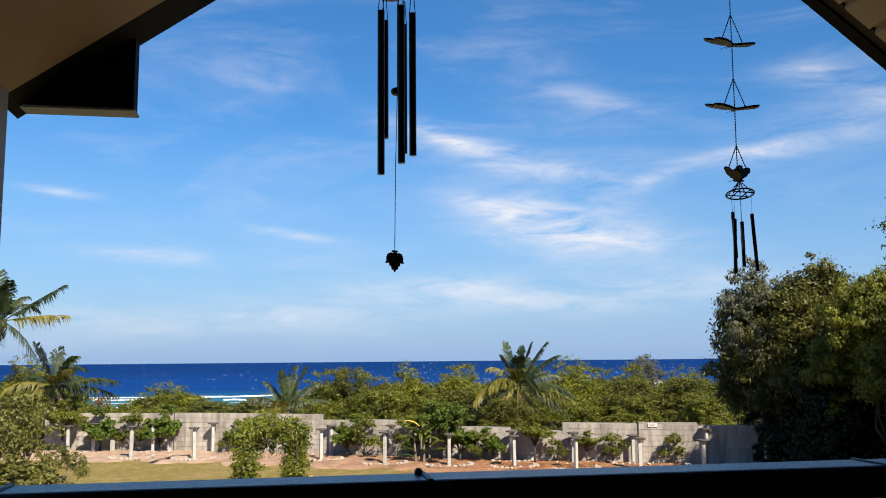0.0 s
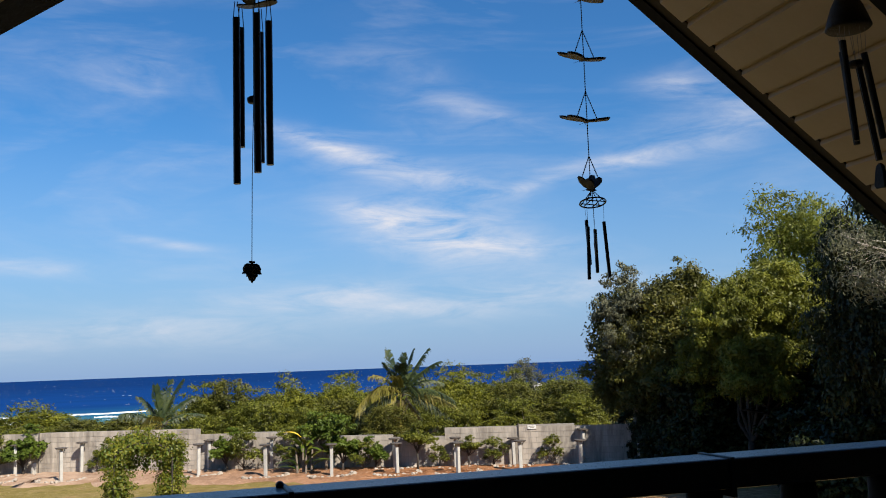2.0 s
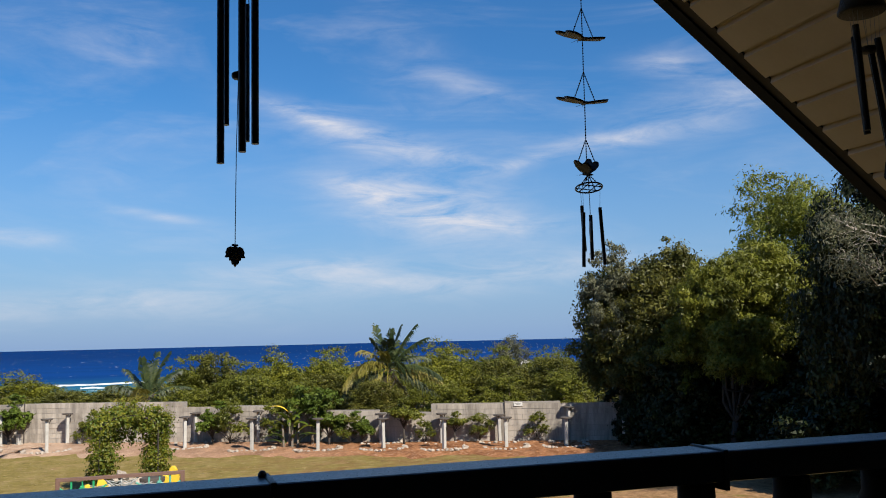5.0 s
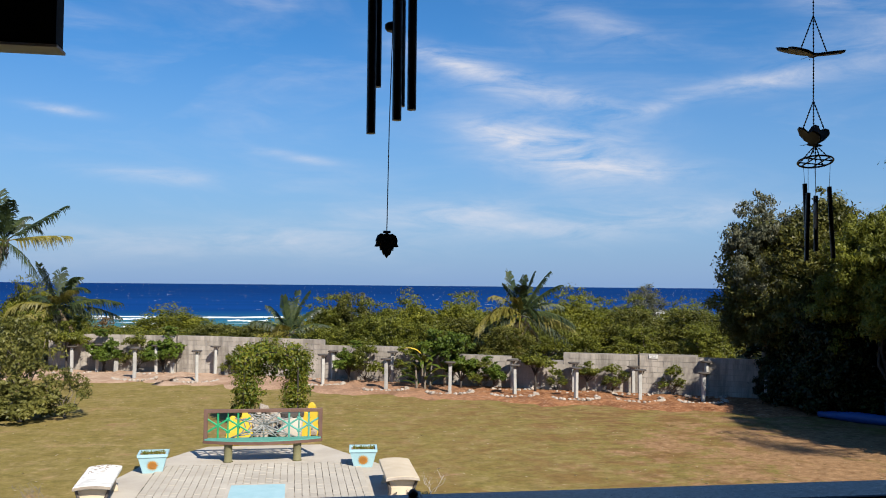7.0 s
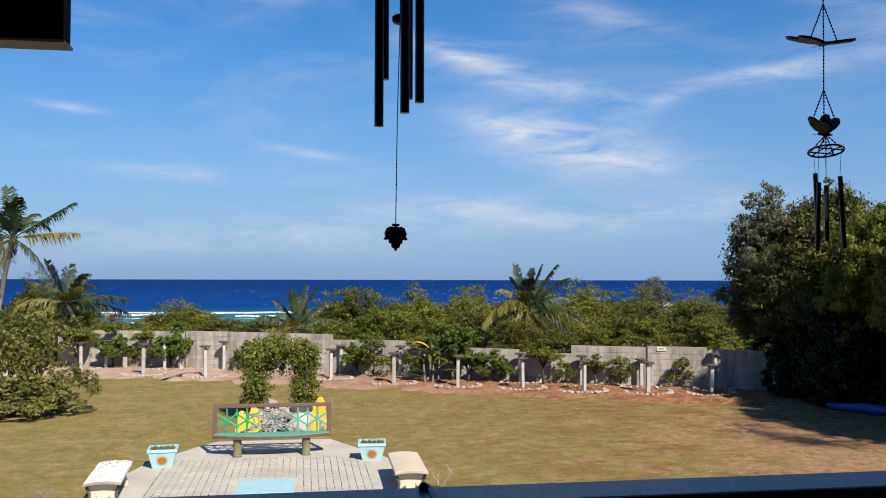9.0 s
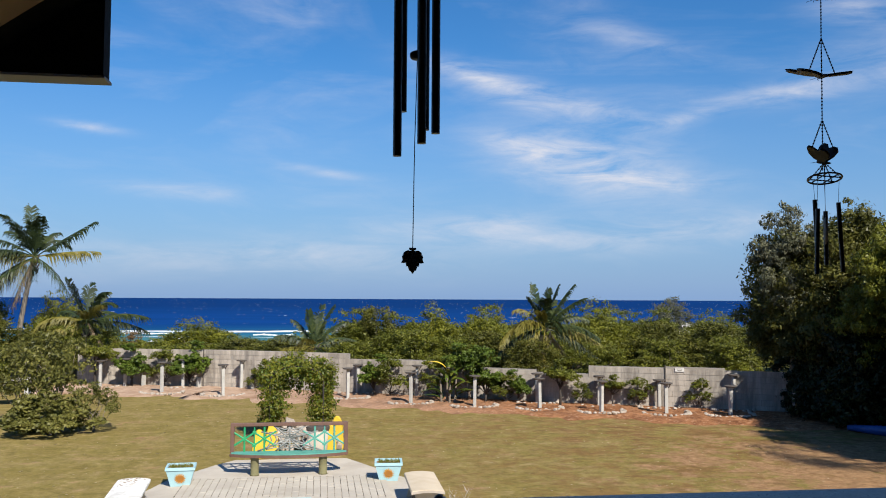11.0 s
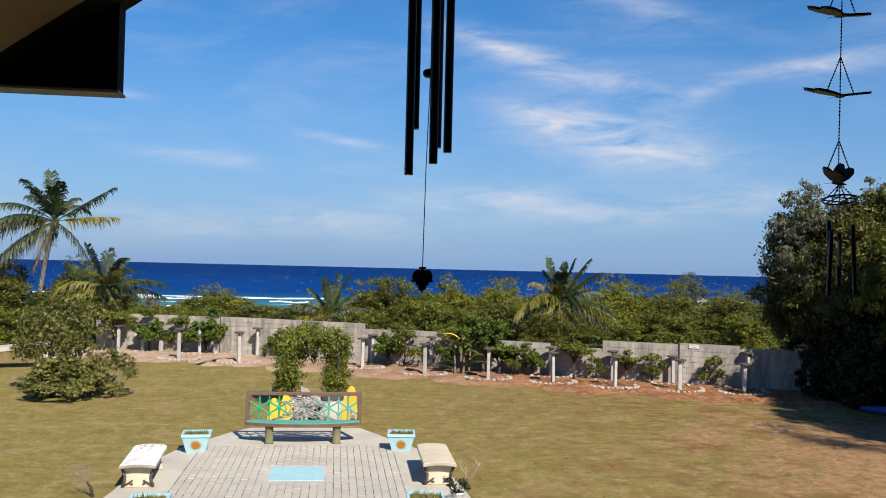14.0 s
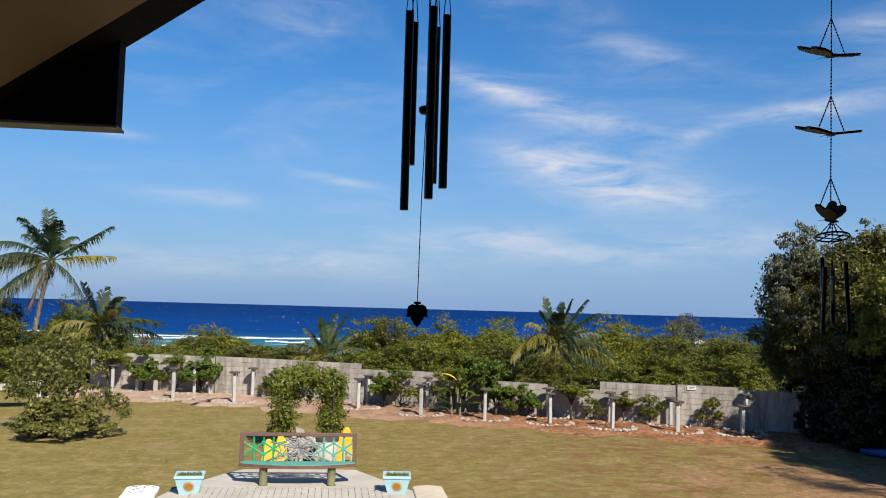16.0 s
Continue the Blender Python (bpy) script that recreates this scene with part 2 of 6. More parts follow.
def soil_material():
    """Red-brown soil, sandier and paler towards the far end of the bed."""
    m, n, bsdf = material("red_soil", 0.95, 0, 0.1)
    co = n.add("ShaderNodeTexCoord").outputs["Object"]
    x, y, z = n.add("ShaderNodeSeparateXYZ", {0: co}).outputs
    lump = n.noise(co, 1.3, 6, 0.7, 0.5)
    grit = n.noise(co, 9.0, 5, 0.7)
    red = n.mix(n.span(n.math("ADD", n.math("MULTIPLY", lump, 0.6), n.math("MULTIPLY", grit, 0.4)), 0.40, 0.62), (0.115, 0.046, 0.020), (0.36, 0.172, 0.082))
    sand = n.mix(n.span(lump, 0.34, 0.66), (0.2574, 0.1573, 0.1001), (0.4433, 0.3217, 0.2359))
    c = n.mix(n.span(n.math("ADD", x, n.math("MULTIPLY", lump, 9.0)), 1.0, 12.0), sand, red)
    c = n.mix(n.math("MULTIPLY", n.span(grit, 0.56, 0.72), 0.6), c, (0.4147, 0.3289, 0.2574))
    link(n, c, bsdf.inputs["Base Color"])
    bump(n, bsdf, n.math("ADD", grit, lump), 0.8, 0.06)
    return m


def joint_material():
    """Sand-filled joints, washed out to dark specks here and there."""
    m, n, bsdf = material("sandy_joint", 0.95, 0, 0.1)
    co = n.add("ShaderNodeTexCoord").outputs["Object"]
    specks = n.math("MULTIPLY", n.span(n.noise(co, 11.0, 4, 0.6), 0.47, 0.54), n.span(n.noise(co, 1.1, 3, 0.6), 0.34, 0.52, 0.25, 1.0))
    link(n, n.mix(specks, (0.34, 0.30, 0.245), (0.03, 0.027, 0.022)), bsdf.inputs["Base Color"])
    bump(n, bsdf, n.noise(co, 60.0, 4, 0.6), 0.5, 0.004)
    return m


LAWN, SEA, BLOCK = lawn_material(), sea_material(), block_material()
MORTAR = mottled("mortar", (0.1716, 0.1537, 0.1358), (0.2574, 0.2324, 0.2073), 1.5, 40, 0.95)
SOIL = soil_material()
STONE = mottled("pale_coral_stone", (0.193, 0.1573, 0.1251), (0.3861, 0.336, 0.286), 6, 30, 0.9, per_object=0.5)
POST = mottled("weathered_concrete_post", (0.2431, 0.2359, 0.2216), (0.429, 0.4147, 0.3861), 2, 30, 0.9, per_object=0.3)
DISC = mottled("dark_wood_disc", (0.0357, 0.0286, 0.025), (0.0858, 0.0715, 0.0608), 6, 40, 0.8)
PAVER = mottled("pale_paver", (0.28, 0.248, 0.205), (0.435, 0.395, 0.335), 1.1, 60, 0.85, per_object=0.30)
SLAB = mottled("pale_concrete_slab", (0.30, 0.262, 0.215), (0.455, 0.412, 0.352), 1.2, 40, 0.85)
JOINT = joint_material()
AQUA = mottled("pale_blue_paint", (0.2431, 0.4004, 0.4433), (0.3289, 0.4862, 0.5291), 4, 60, 0.6)
BROWN = mottled("brown_paint", (0.0751, 0.0372, 0.0257), (0.1287, 0.0679, 0.0486), 5, 60, 0.6)
GREEN = mottled("green_paint", (0.0107, 0.1787, 0.0715), (0.0214, 0.286, 0.1144), 5, 60, 0.5)
TEAL = mottled("teal_paint", (0.0572, 0.2145, 0.1716), (0.1001, 0.3003, 0.2431), 4, 60, 0.55)
WEBGREY = mottled("silver_grey_paint", (0.05, 0.052, 0.05), (0.30, 0.30, 0.29), 14, 60, 0.45)
OLIVE = mottled("olive_concrete", (0.1072, 0.1001, 0.0465), (0.1716, 0.1573, 0.0786), 4, 40, 0.85)
CREAM = mottled("cream_paint", (0.4147, 0.336, 0.2359), (0.5291, 0.4504, 0.336), 3, 50, 0.75)
FLAKED = mottled("flaking_white_paint", (0.40, 0.38, 0.35), (0.86, 0.85, 0.82), 5, 14, 0.85, relief=1.0, depth=0.03)
WHITE = mottled("chalky_white", (0.429, 0.4147, 0.3932), (0.6006, 0.5863, 0.5577), 5, 40, 0.8, relief=0.6)
YELLOW = mottled("yellow_paint", (0.4433, 0.286, 0.0143), (0.572, 0.4004, 0.0286), 5, 50, 0.6)
ORANGE = mottled("orange_paint", (0.3575, 0.143, 0.0072), (0.4719, 0.2216, 0.0143), 9, 60, 0.6)
RUSTBROWN = mottled("rust_brown_paint", (0.22, 0.085, 0.012), (0.33, 0.14, 0.02), 9, 60, 0.6)
TARP = mottled("blue_plastic", (0.0072, 0.0429, 0.1859), (0.0143, 0.0715, 0.2717), 3, 30, 0.45)
BLACK = mottled("black_metal", (0.006, 0.006, 0.007), (0.014, 0.013, 0.014), 9, 90, 0.45, 0.3)
TUBE = mottled("black_tube", (0.008, 0.009, 0.014), (0.014, 0.015, 0.022), 9, 120, 0.34, 0.2)
CORD = mottled("dark_cord", (0.03, 0.03, 0.035), (0.06, 0.06, 0.065), 50, 300, 0.8)
NYLON = mottled("clear_line", (0.12, 0.13, 0.15), (0.2, 0.22, 0.25), 50, 300, 0.4)
CHAIN = mottled("dark_chain", (0.035, 0.04, 0.05), (0.09, 0.095, 0.11), 60, 300, 0.45, 0.6)
SHELL = mottled("carved_wood_wing", (0.05, 0.04, 0.034), (0.125, 0.105, 0.088), 30, 200, 0.55)
SHELLEDGE = mottled("dark_wing_edge", (0.02, 0.016, 0.014), (0.04, 0.034, 0.03), 30, 200, 0.6)
BRONZE = mottled("dark_bronze", (0.018, 0.014, 0.012), (0.04, 0.032, 0.026), 20, 160, 0.6, 0.4, relief=0.8, depth=0.003)
RAILPAINT = mottled("black_gloss_rail", (0.012, 0.013, 0.018), (0.024, 0.025, 0.034), 4, 120, 0.34, relief=0.15, depth=0.001, spec=0.4)
FASCIA = mottled("black_fascia", (0.008, 0.007, 0.006), (0.016, 0.013, 0.012), 4, 80, 0.8, spec=0.12)
SOFFIT = mottled("beige_soffit", (0.44, 0.32, 0.20), (0.54, 0.41, 0.27), 3, 60, 0.55, relief=0.1)
SOFFITDARK = mottled("brown_channel", (0.045, 0.032, 0.022), (0.075, 0.055, 0.038), 4, 60, 0.8, spec=0.2)
CEIL = mottled("beige_ceiling", (0.46, 0.32, 0.20), (0.56, 0.41, 0.27), 2, 50, 0.7, relief=0.1)
HOUSEWALL = mottled("house_wall", (0.30, 0.28, 0.25), (0.38, 0.36, 0.33), 2, 50, 0.8)
COLUMN = mottled("grey_column", (0.38, 0.40, 0.44), (0.48, 0.50, 0.54), 2, 50, 0.7)
DECK = mottled("deck_tile", (0.16, 0.10, 0.07), (0.24, 0.16, 0.11), 3, 50, 0.6)
BARK = mottled("grey_bark", (0.093, 0.0715, 0.0536), (0.2002, 0.168, 0.1323), 5, 30, 0.95, relief=0.8, depth=0.03)
PALEBARK = mottled("palm_bark", (0.135, 0.114, 0.090), (0.245, 0.212, 0.172), 5, 30, 0.95, relief=0.8, depth=0.03)
TWIG = mottled("bleached_twig", (0.24, 0.21, 0.18), (0.42, 0.38, 0.33), 5, 30, 0.9)
DARKBARK = mottled("dark_bark", (0.0214, 0.0172, 0.0143), (0.0501, 0.0393, 0.0322), 5, 30, 0.95, relief=0.8, depth=0.03)
LEAF_OLIVE = leafy("olive_leaves", (0.0356, 0.0437, 0.0057), (0.1702, 0.1840, 0.0230), (0.2185, 0.1898, 0.0322), 0.36)
LEAF_GOLD = leafy("yellow_green_leaves", (0.0515, 0.0582, 0.0067), (0.2184, 0.2240, 0.0224), (0.2800, 0.2352, 0.0336), 0.36)
# near-black: holds the big trees' shade in its colour; also a dark potted plant
LEAF_DARK = leafy("dark_and_shaded_leaves", (0.0064, 0.0114, 0.0029), (0.0243, 0.0343, 0.0064), (0.0786, 0.0822, 0.0143), 0.15, 0.5)
LEAF_TREE = leafy("tree_leaves", (0.034, 0.039, 0.007), (0.122, 0.116, 0.022), (0.19, 0.165, 0.035), 0.28, 0.45)
LEAF_FEATHER = leafy("feathery_leaves", (0.064, 0.080, 0.010), (0.236, 0.256, 0.036), (0.26, 0.25, 0.05), 0.40, 0.6)
LEAF_SHRUB = leafy("shrub_leaves", (0.075, 0.079, 0.018), (0.225, 0.215, 0.052), (0.27, 0.23, 0.09), 0.42)
LEAF_GREY = leafy("grey_green_leaves", (0.0608, 0.0679, 0.0393), (0.143, 0.143, 0.0858), (0.2002, 0.1787, 0.093), 0.36)
LEAF_LIME = leafy("lime_leaves", (0.044, 0.052, 0.006), (0.185, 0.196, 0.024), (0.23, 0.21, 0.04), 0.36)
LEAF_FRESH = leafy("fresh_green_leaves", (0.046, 0.076, 0.009), (0.125, 0.172, 0.022), (0.1501, 0.1573, 0.0214), 0.36)
LEAF_SCRUB = leafy("scrub_leaves", (0.0299, 0.0356, 0.0057), (0.1357, 0.1357, 0.0230), (0.1973, 0.1562, 0.0329), 0.36)
LEAF_PINK = leafy("pink_flowers", (0.10, 0.025, 0.03), (0.28, 0.10, 0.11), (0.05, 0.07, 0.02))
LEAF_RUST = leafy("rusty_leaves", (0.0786, 0.0465, 0.0179), (0.1573, 0.093, 0.0357), (0.2002, 0.1144, 0.0357))
FROND = leafy("palm_frond", (0.010, 0.021, 0.009), (0.046, 0.066, 0.022), (0.13, 0.13, 0.03), 0.2)
FROND_DRY = leafy("dry_palm_frond", (0.105, 0.095, 0.018), (0.22, 0.19, 0.035), (0.29, 0.22, 0.075), 0.25)
FROND_DEAD = leafy("dead_palm_frond", (0.12, 0.085, 0.05), (0.23, 0.17, 0.11), (0.27, 0.19, 0.11), 0.1)


# ---- mesh helpers ----
def mesh_of(name, verts, faces, mat, smooth=False):
    me = bpy.data.meshes.new(name)
    me.from_pydata([tuple(v) for v in verts], [], faces)
    me.materials.append(mat)
    if smooth:
        me.shade_smooth()
    me.update()
    return me


def finish(ob, parent):
    if parent is not None:
        ob.parent = parent
    return ob


def part(name, bm, mat, parent=None, label="", smooth=False):
    """Links a bmesh as one mesh object, under a thing or a part."""
    me = bpy.data.meshes.new(name)
    bmesh.ops.recalc_face_normals(bm, faces=bm.faces[:])
    bm.to_mesh(me)
    bm.free()
    me.materials.append(mat)
    if smooth:
        me.shade_smooth()
    ob = finish(new(name, me), parent)
    return tagged(ob, label) if label else ob


def thing(name, m, label, category, group="", kind=""):
    ob = new(name)
    ob.empty_display_size = 0.2
    ob.matrix_basis = m
    return tagged(ob, label, category, group, kind)


def box(bm, lo, hi, bevel=0.0):
    lo, hi = Vector(lo), Vector(hi)
    r = bmesh.ops.create_cube(bm, size=1.0, matrix=Matrix.LocRotScale((lo + hi) / 2, None, hi - lo))
    if bevel:
        es = list({e for v in r["verts"] for e in v.link_edges})
        bmesh.ops.bevel(bm, geom=es, offset=bevel, segments=2, affect="EDGES", profile=0.5)
    return bm


def boxed(name, lo, hi, mat, parent=None, bevel=0.0, label=""):
    return part(name, box(bmesh.new(), lo, hi, bevel), mat, parent, label)


def prism(name, outline, axis, a, b, mat, parent=None, bevel=0.0):
    """An outline in two axes, drawn out along the third from a to b."""
    bm = bmesh.new()
    put = {"x": lambda p, q: (q, p[0], p[1]), "y": lambda p, q: (p[0], q, p[1]), "z": lambda p, q: (p[0], p[1], q)}[axis]
    va = [bm.verts.new(put(p, a)) for p in outline]
    vb = [bm.verts.new(put(p, b)) for p in outline]
    bm.faces.new(va)
    bm.faces.new(vb[::-1])
    for i in range(len(va)):
        j = (i + 1) % len(va)
        bm.faces.new((va[i], vb[i], vb[j], va[j]))
    if bevel:
        bmesh.ops.bevel(bm, geom=bm.edges[:], offset=bevel, segments=1, affect="EDGES")
    return part(name, bm, mat, parent)


def tube(bm, pts, radii, sides=8, cap=True):
    """A round bar along points; one radius or one for each point."""
    pts = [Vector(p) for p in pts]
    if not isinstance(radii, (list, tuple)):
        radii = [radii] * len(pts)
    rings, u = [], None
    for i, p in enumerate(pts):
        d = (pts[min(i + 1, len(pts) - 1)] - pts[max(i - 1, 0)]).normalized()
        if u is None:
            u = d.orthogonal().normalized()
        u = (u - d * u.dot(d)).normalized()
        w = d.cross(u)
        rings.append([bm.verts.new(p + (u * math.cos(k * math.tau / sides) + w * math.sin(k * math.tau / sides)) * radii[i]) for k in range(sides)])
    for a, b in zip(rings, rings[1:]):
        for k in range(sides):
            bm.faces.new((a[k], a[(k + 1) % sides], b[(k + 1) % sides], b[k]))
    if cap:
        bm.faces.new(rings[0][::-1])
        bm.faces.new(rings[-1])
    return bm


def lathe(bm, profile, sides=20, at=(0, 0, 0)):
    """Radius and height pairs turned round the z axis."""
    at = Vector(at)
    rings = [[bm.verts.new(at + Vector((r * math.cos(k * math.tau / sides), r * math.sin(k * math.tau / sides), z))) for k in range(sides)] for r, z in profile]
    for a, b in zip(rings, rings[1:]):
        for k in range(sides):
            bm.faces.new((a[k], a[(k + 1) % sides], b[(k + 1) % sides], b[k]))
    bm.faces.new(rings[0][::-1])
    bm.faces.new(rings[-1])
    return bm


def chain(bm, a, b, link_len=0.0031, r=0.0008):
    """A fine chain: flat links, each turned a quarter against the last."""
    a, b = Vector(a), Vector(b)
    d = b - a
    n = max(2, int(d.length / link_len))
    u = d.normalized().orthogonal().normalized()
    w = d.normalized().cross(u)
    for i in range(n):
        p, q = a + d * (i / n), a + d * ((i + 2.1) / n)
        side = (u if i % 2 else w)
        m = (p + q) / 2
        h, s = d.normalized() * ((q - p).length / 2), side * r * 2.0
        c = side.cross(d.normalized()) * r * 0.8
        vs = [bm.verts.new(m + x) for x in (h, s + c, -h, -s + c, s - c, -s - c)]
        for f in ((0, 1, 3), (1, 2, 3), (0, 5, 4), (4, 5, 2), (0, 4, 1), (1, 4, 2), (0, 3, 5), (3, 2, 5)):
            bm.faces.new([vs[k] for k in f])
    return bm


# ---- foliage ----
def sprays(rng, clumps, each, size=(0.30, 0.56), reach=(0.35, 1.20)):
    """Breaks each clump (centre, radii) up into small sprays, most of them near its surface."""
    out = []
    for c, r in clumps:
        d = rng.normal(size=(each, 3))
        d /= np.linalg.norm(d, axis=1)[:, None]
        for k in range(each):
            q = reach[0] + (reach[1] - reach[0]) * rng.random() ** 0.6
            s = rng.uniform(*size)
            out.append((c + d[k] * r * q, r * s * np.array([1.0, 1.0, rng.uniform(0.6, 0.95)])))
    return out


def leaf_cloud(rng, clumps, leaves, length, width, up=0.45, inner=0.35, ragged=0.18, blade=False):
    """Leaves scattered through clumps (centre, radii), as folded diamonds or single blades. Returns vertices and faces."""
    n = leaves
    vol = np.array([r[0] * r[1] * r[2] for _, r in clumps]) ** (2 / 3)
    pick = rng.choice(len(clumps), n, p=vol / vol.sum())
    cen = np.array([c for c, _ in clumps])[pick]
    rad = np.array([r for _, r in clumps])[pick]
    d = rng.normal(size=(n, 3))
    d /= np.linalg.norm(d, axis=1)[:, None]
    shell = inner + (1 - inner) * rng.random(n) ** 0.5
    shell *= 1 + ragged * np.clip(rng.normal(size=n), -2.0, 1.5)
    p = cen + d * rad * shell[:, None]
    nor = d + rng.normal(size=(n, 3)) * 0.40 + np.array([0, 0, up])
    nor /= np.linalg.norm(nor, axis=1)[:, None]
    t = np.cross(nor, rng.normal(size=(n, 3)))
    t /= np.linalg.norm(t, axis=1)[:, None]
    s = np.cross(nor, t)
    L = (length * rng.uniform(0.6, 1.3, n))[:, None]
    W = (width * rng.uniform(0.7, 1.25, n))[:, None]
    if blade:
        v = np.stack([p - t * L * 0.42 - s * W / 2, p - t * L * 0.42 + s * W / 2, p + t * L * 0.62], 1).reshape(-1, 3)
        return v, np.arange(n * 3).reshape(-1, 3)
    v = np.stack([p - t * L / 2, p + s * W / 2 + nor * W * 0.15, p + t * L / 2, p - s * W / 2 + nor * W * 0.15], 1).reshape(-1, 3)
    f = np.arange(n * 4).reshape(-1, 4)
    return v, f


def cloud_mesh(name, v, f, mat):
    me = bpy.data.meshes.new(name)
    me.vertices.add(len(v))
    me.vertices.foreach_set("co", np.asarray(v, dtype=np.float32).ravel())
    me.loops.add(f.size)
    me.loops.foreach_set("vertex_index", f.ravel().astype(np.int32))
    me.polygons.add(len(f))
    me.polygons.foreach_set("loop_start", np.arange(0, f.size, f.shape[1], dtype=np.int32))
    me.update(calc_edges=True)
    me.validate()
    me.materials.append(mat)
    return me


def limb(bm, rng, a, b, r0, r1, bend=0.12, sides=6):
    a, b = Vector(a), Vector(b)
    k = (b - a).length * bend
    mid = [a.lerp(b, q) + Vector(rng.normal(size=3)) * k * math.sin(q * math.pi) for q in (0.33, 0.66)]
    return tube(bm, [a, *mid, b], [r0, r0 * 0.7 + r1 * 0.3, r0 * 0.35 + r1 * 0.65, r1], sides)


def plant_meshes(seed, radius, low, high, clumps, leaves, leaf, mat, bark, stems=3, stem_r=0.05, flat=0.75, up=0.45, spread=1.0, lift=0.0, size=(0.26, 0.46), each=18):
    """Trunk with limbs and a crown of clumps, as two meshes round the foot."""
    rng = np.random.default_rng(seed)
    cl = []
    for i in range(clumps):
        a = i * 2.399963 + rng.uniform(-0.5, 0.5)
        q = math.sqrt((i + 0.5) / clumps) * radius * 0.72 * spread
        # the crown is a dome: outer clumps sit lower
        dome = 1 - (q / (radius * 1.05)) ** 2
        z = low + (high - low) * (rng.uniform(0.25, 0.95) * max(dome, 0.15))
        r = radius * rng.uniform(*size) * (0.8 + 0.2 * dome)
        cl.append((np.array([q * math.cos(a), q * math.sin(a), z]), np.array([r, r, r * flat * rng.uniform(0.8, 1.1)])))
    top = max(c[2] + r[2] for c, r in cl)
    for c, r in cl:
        c[2] += (high - top) * (c[2] - low) / max(top - low, 0.01)
    v, f = leaf_cloud(rng, sprays(rng, cl, each), leaves, leaf[0], leaf[1], up, 0.1, 0.36, True)
    v[:, 2] = np.maximum(v[:, 2], 0.02)
    crown = cloud_mesh("crown", v, f, mat)
    bm = bmesh.new()
    base = Vector((0, 0, 0))
    fork = Vector((0, 0, max(low * 0.7, 0.12)))
    if lift:
        fork.z = lift
    tube(bm, [base - Vector((0, 0, 0.15)), base.lerp(fork, 0.5) + Vector((0.03, 0.02, 0)) * radius, fork], [stem_r * 1.35, stem_r, stem_r * 0.85], 8)
    order = sorted(range(len(cl)), key=lambda i: -cl[i][1][0])[: max(stems, min(len(cl), 9))]
    for i in order:
        limb(bm, rng, fork, cl[i][0], stem_r * 0.55, stem_r * 0.12)
    me = bpy.data.meshes.new("trunk")
    bmesh.ops.recalc_face_normals(bm, faces=bm.faces[:])
    bm.to_mesh(me)
    bm.free()
    me.shade_smooth()
    me.materials.append(bark)
    return me, crown


def plant(name, m, label, category, meshes, group="", crown_name="crown"):
    ob = thing(name, m, label, category, group)
    finish(new("trunk", meshes[0]), ob)
    finish(new(crown_name, meshes[1]), ob)
    return ob


def frond_mesh(rng, aim, length, droop, mat, wind=0.12, hang=1.0, leaflets=70, width=0.28):
    """One palm frond from its foot: a midrib that sets out along aim, sags and bends with the wind, and hanging leaflets."""
    aim = Vector(aim).normalized()
    pts = []
    for i in range(15):
        q = i / 14
        pts.append((aim * q + Vector((wind * q * q, 0, -droop * 0.72 * q ** 2.3))) * length)
    bm = bmesh.new()
    tube(bm, pts, [0.034 * (1 - 0.9 * i / 14) for i in range(15)], 5)
    hang *= 1.05 - 0.62 * max(aim.z, 0.0)
    gap = rng.uniform(0.25, 0.9)
    for k in range(leaflets):
        q = 0.14 + 0.86 * (k + rng.uniform(0, 0.7)) / leaflets
        if abs(q - gap) < 0.025:
            continue
        i = min(int(q * 14), 13)
        p = pts[i].lerp(pts[i + 1], q * 14 - i)
        d = (pts[i + 1] - pts[i]).normalized()
        s0 = d.cross(Vector((0, 0, 1)))
        if s0.length < 0.3:
            s0 = s0 + Vector((0.55, 0.25, 0))
        s0.normalize()
        ll = length * width * math.sin(math.pi * min(0.16 + 0.74 * q, 1.0)) ** 0.6
        for side in (-1, 1):
            ln = ll * rng.uniform(0.7, 1.12)
            sag = hang * rng.uniform(0.5, 1.7)
            way = (d * 0.55 + s0 * side * rng.uniform(0.25, 0.8) + Vector((wind * 1.6, 0, 0))).normalized()
            mid = p + way * ln * 0.5 + Vector((0, 0, -ln * sag * 0.16))
            tip = p + way * ln * 0.74 + Vector((0, 0, -ln * sag * 0.70))
            w = d * 0.022 + Vector((0, 0, 0.008))
            va, vb = bm.verts.new(p - w * 0.5), bm.verts.new(p + w * 0.5)
            vc, vd = bm.verts.new(mid + w), bm.verts.new(mid - w)
            ve = bm.verts.new(tip)
            bm.faces.new((va, vb, vc, vd))
            bm.faces.new((vd, vc, ve))
    me = bpy.data.meshes.new("frond")
    bm.to_mesh(me)
    bm.free()
    me.materials.append(mat)
    return me


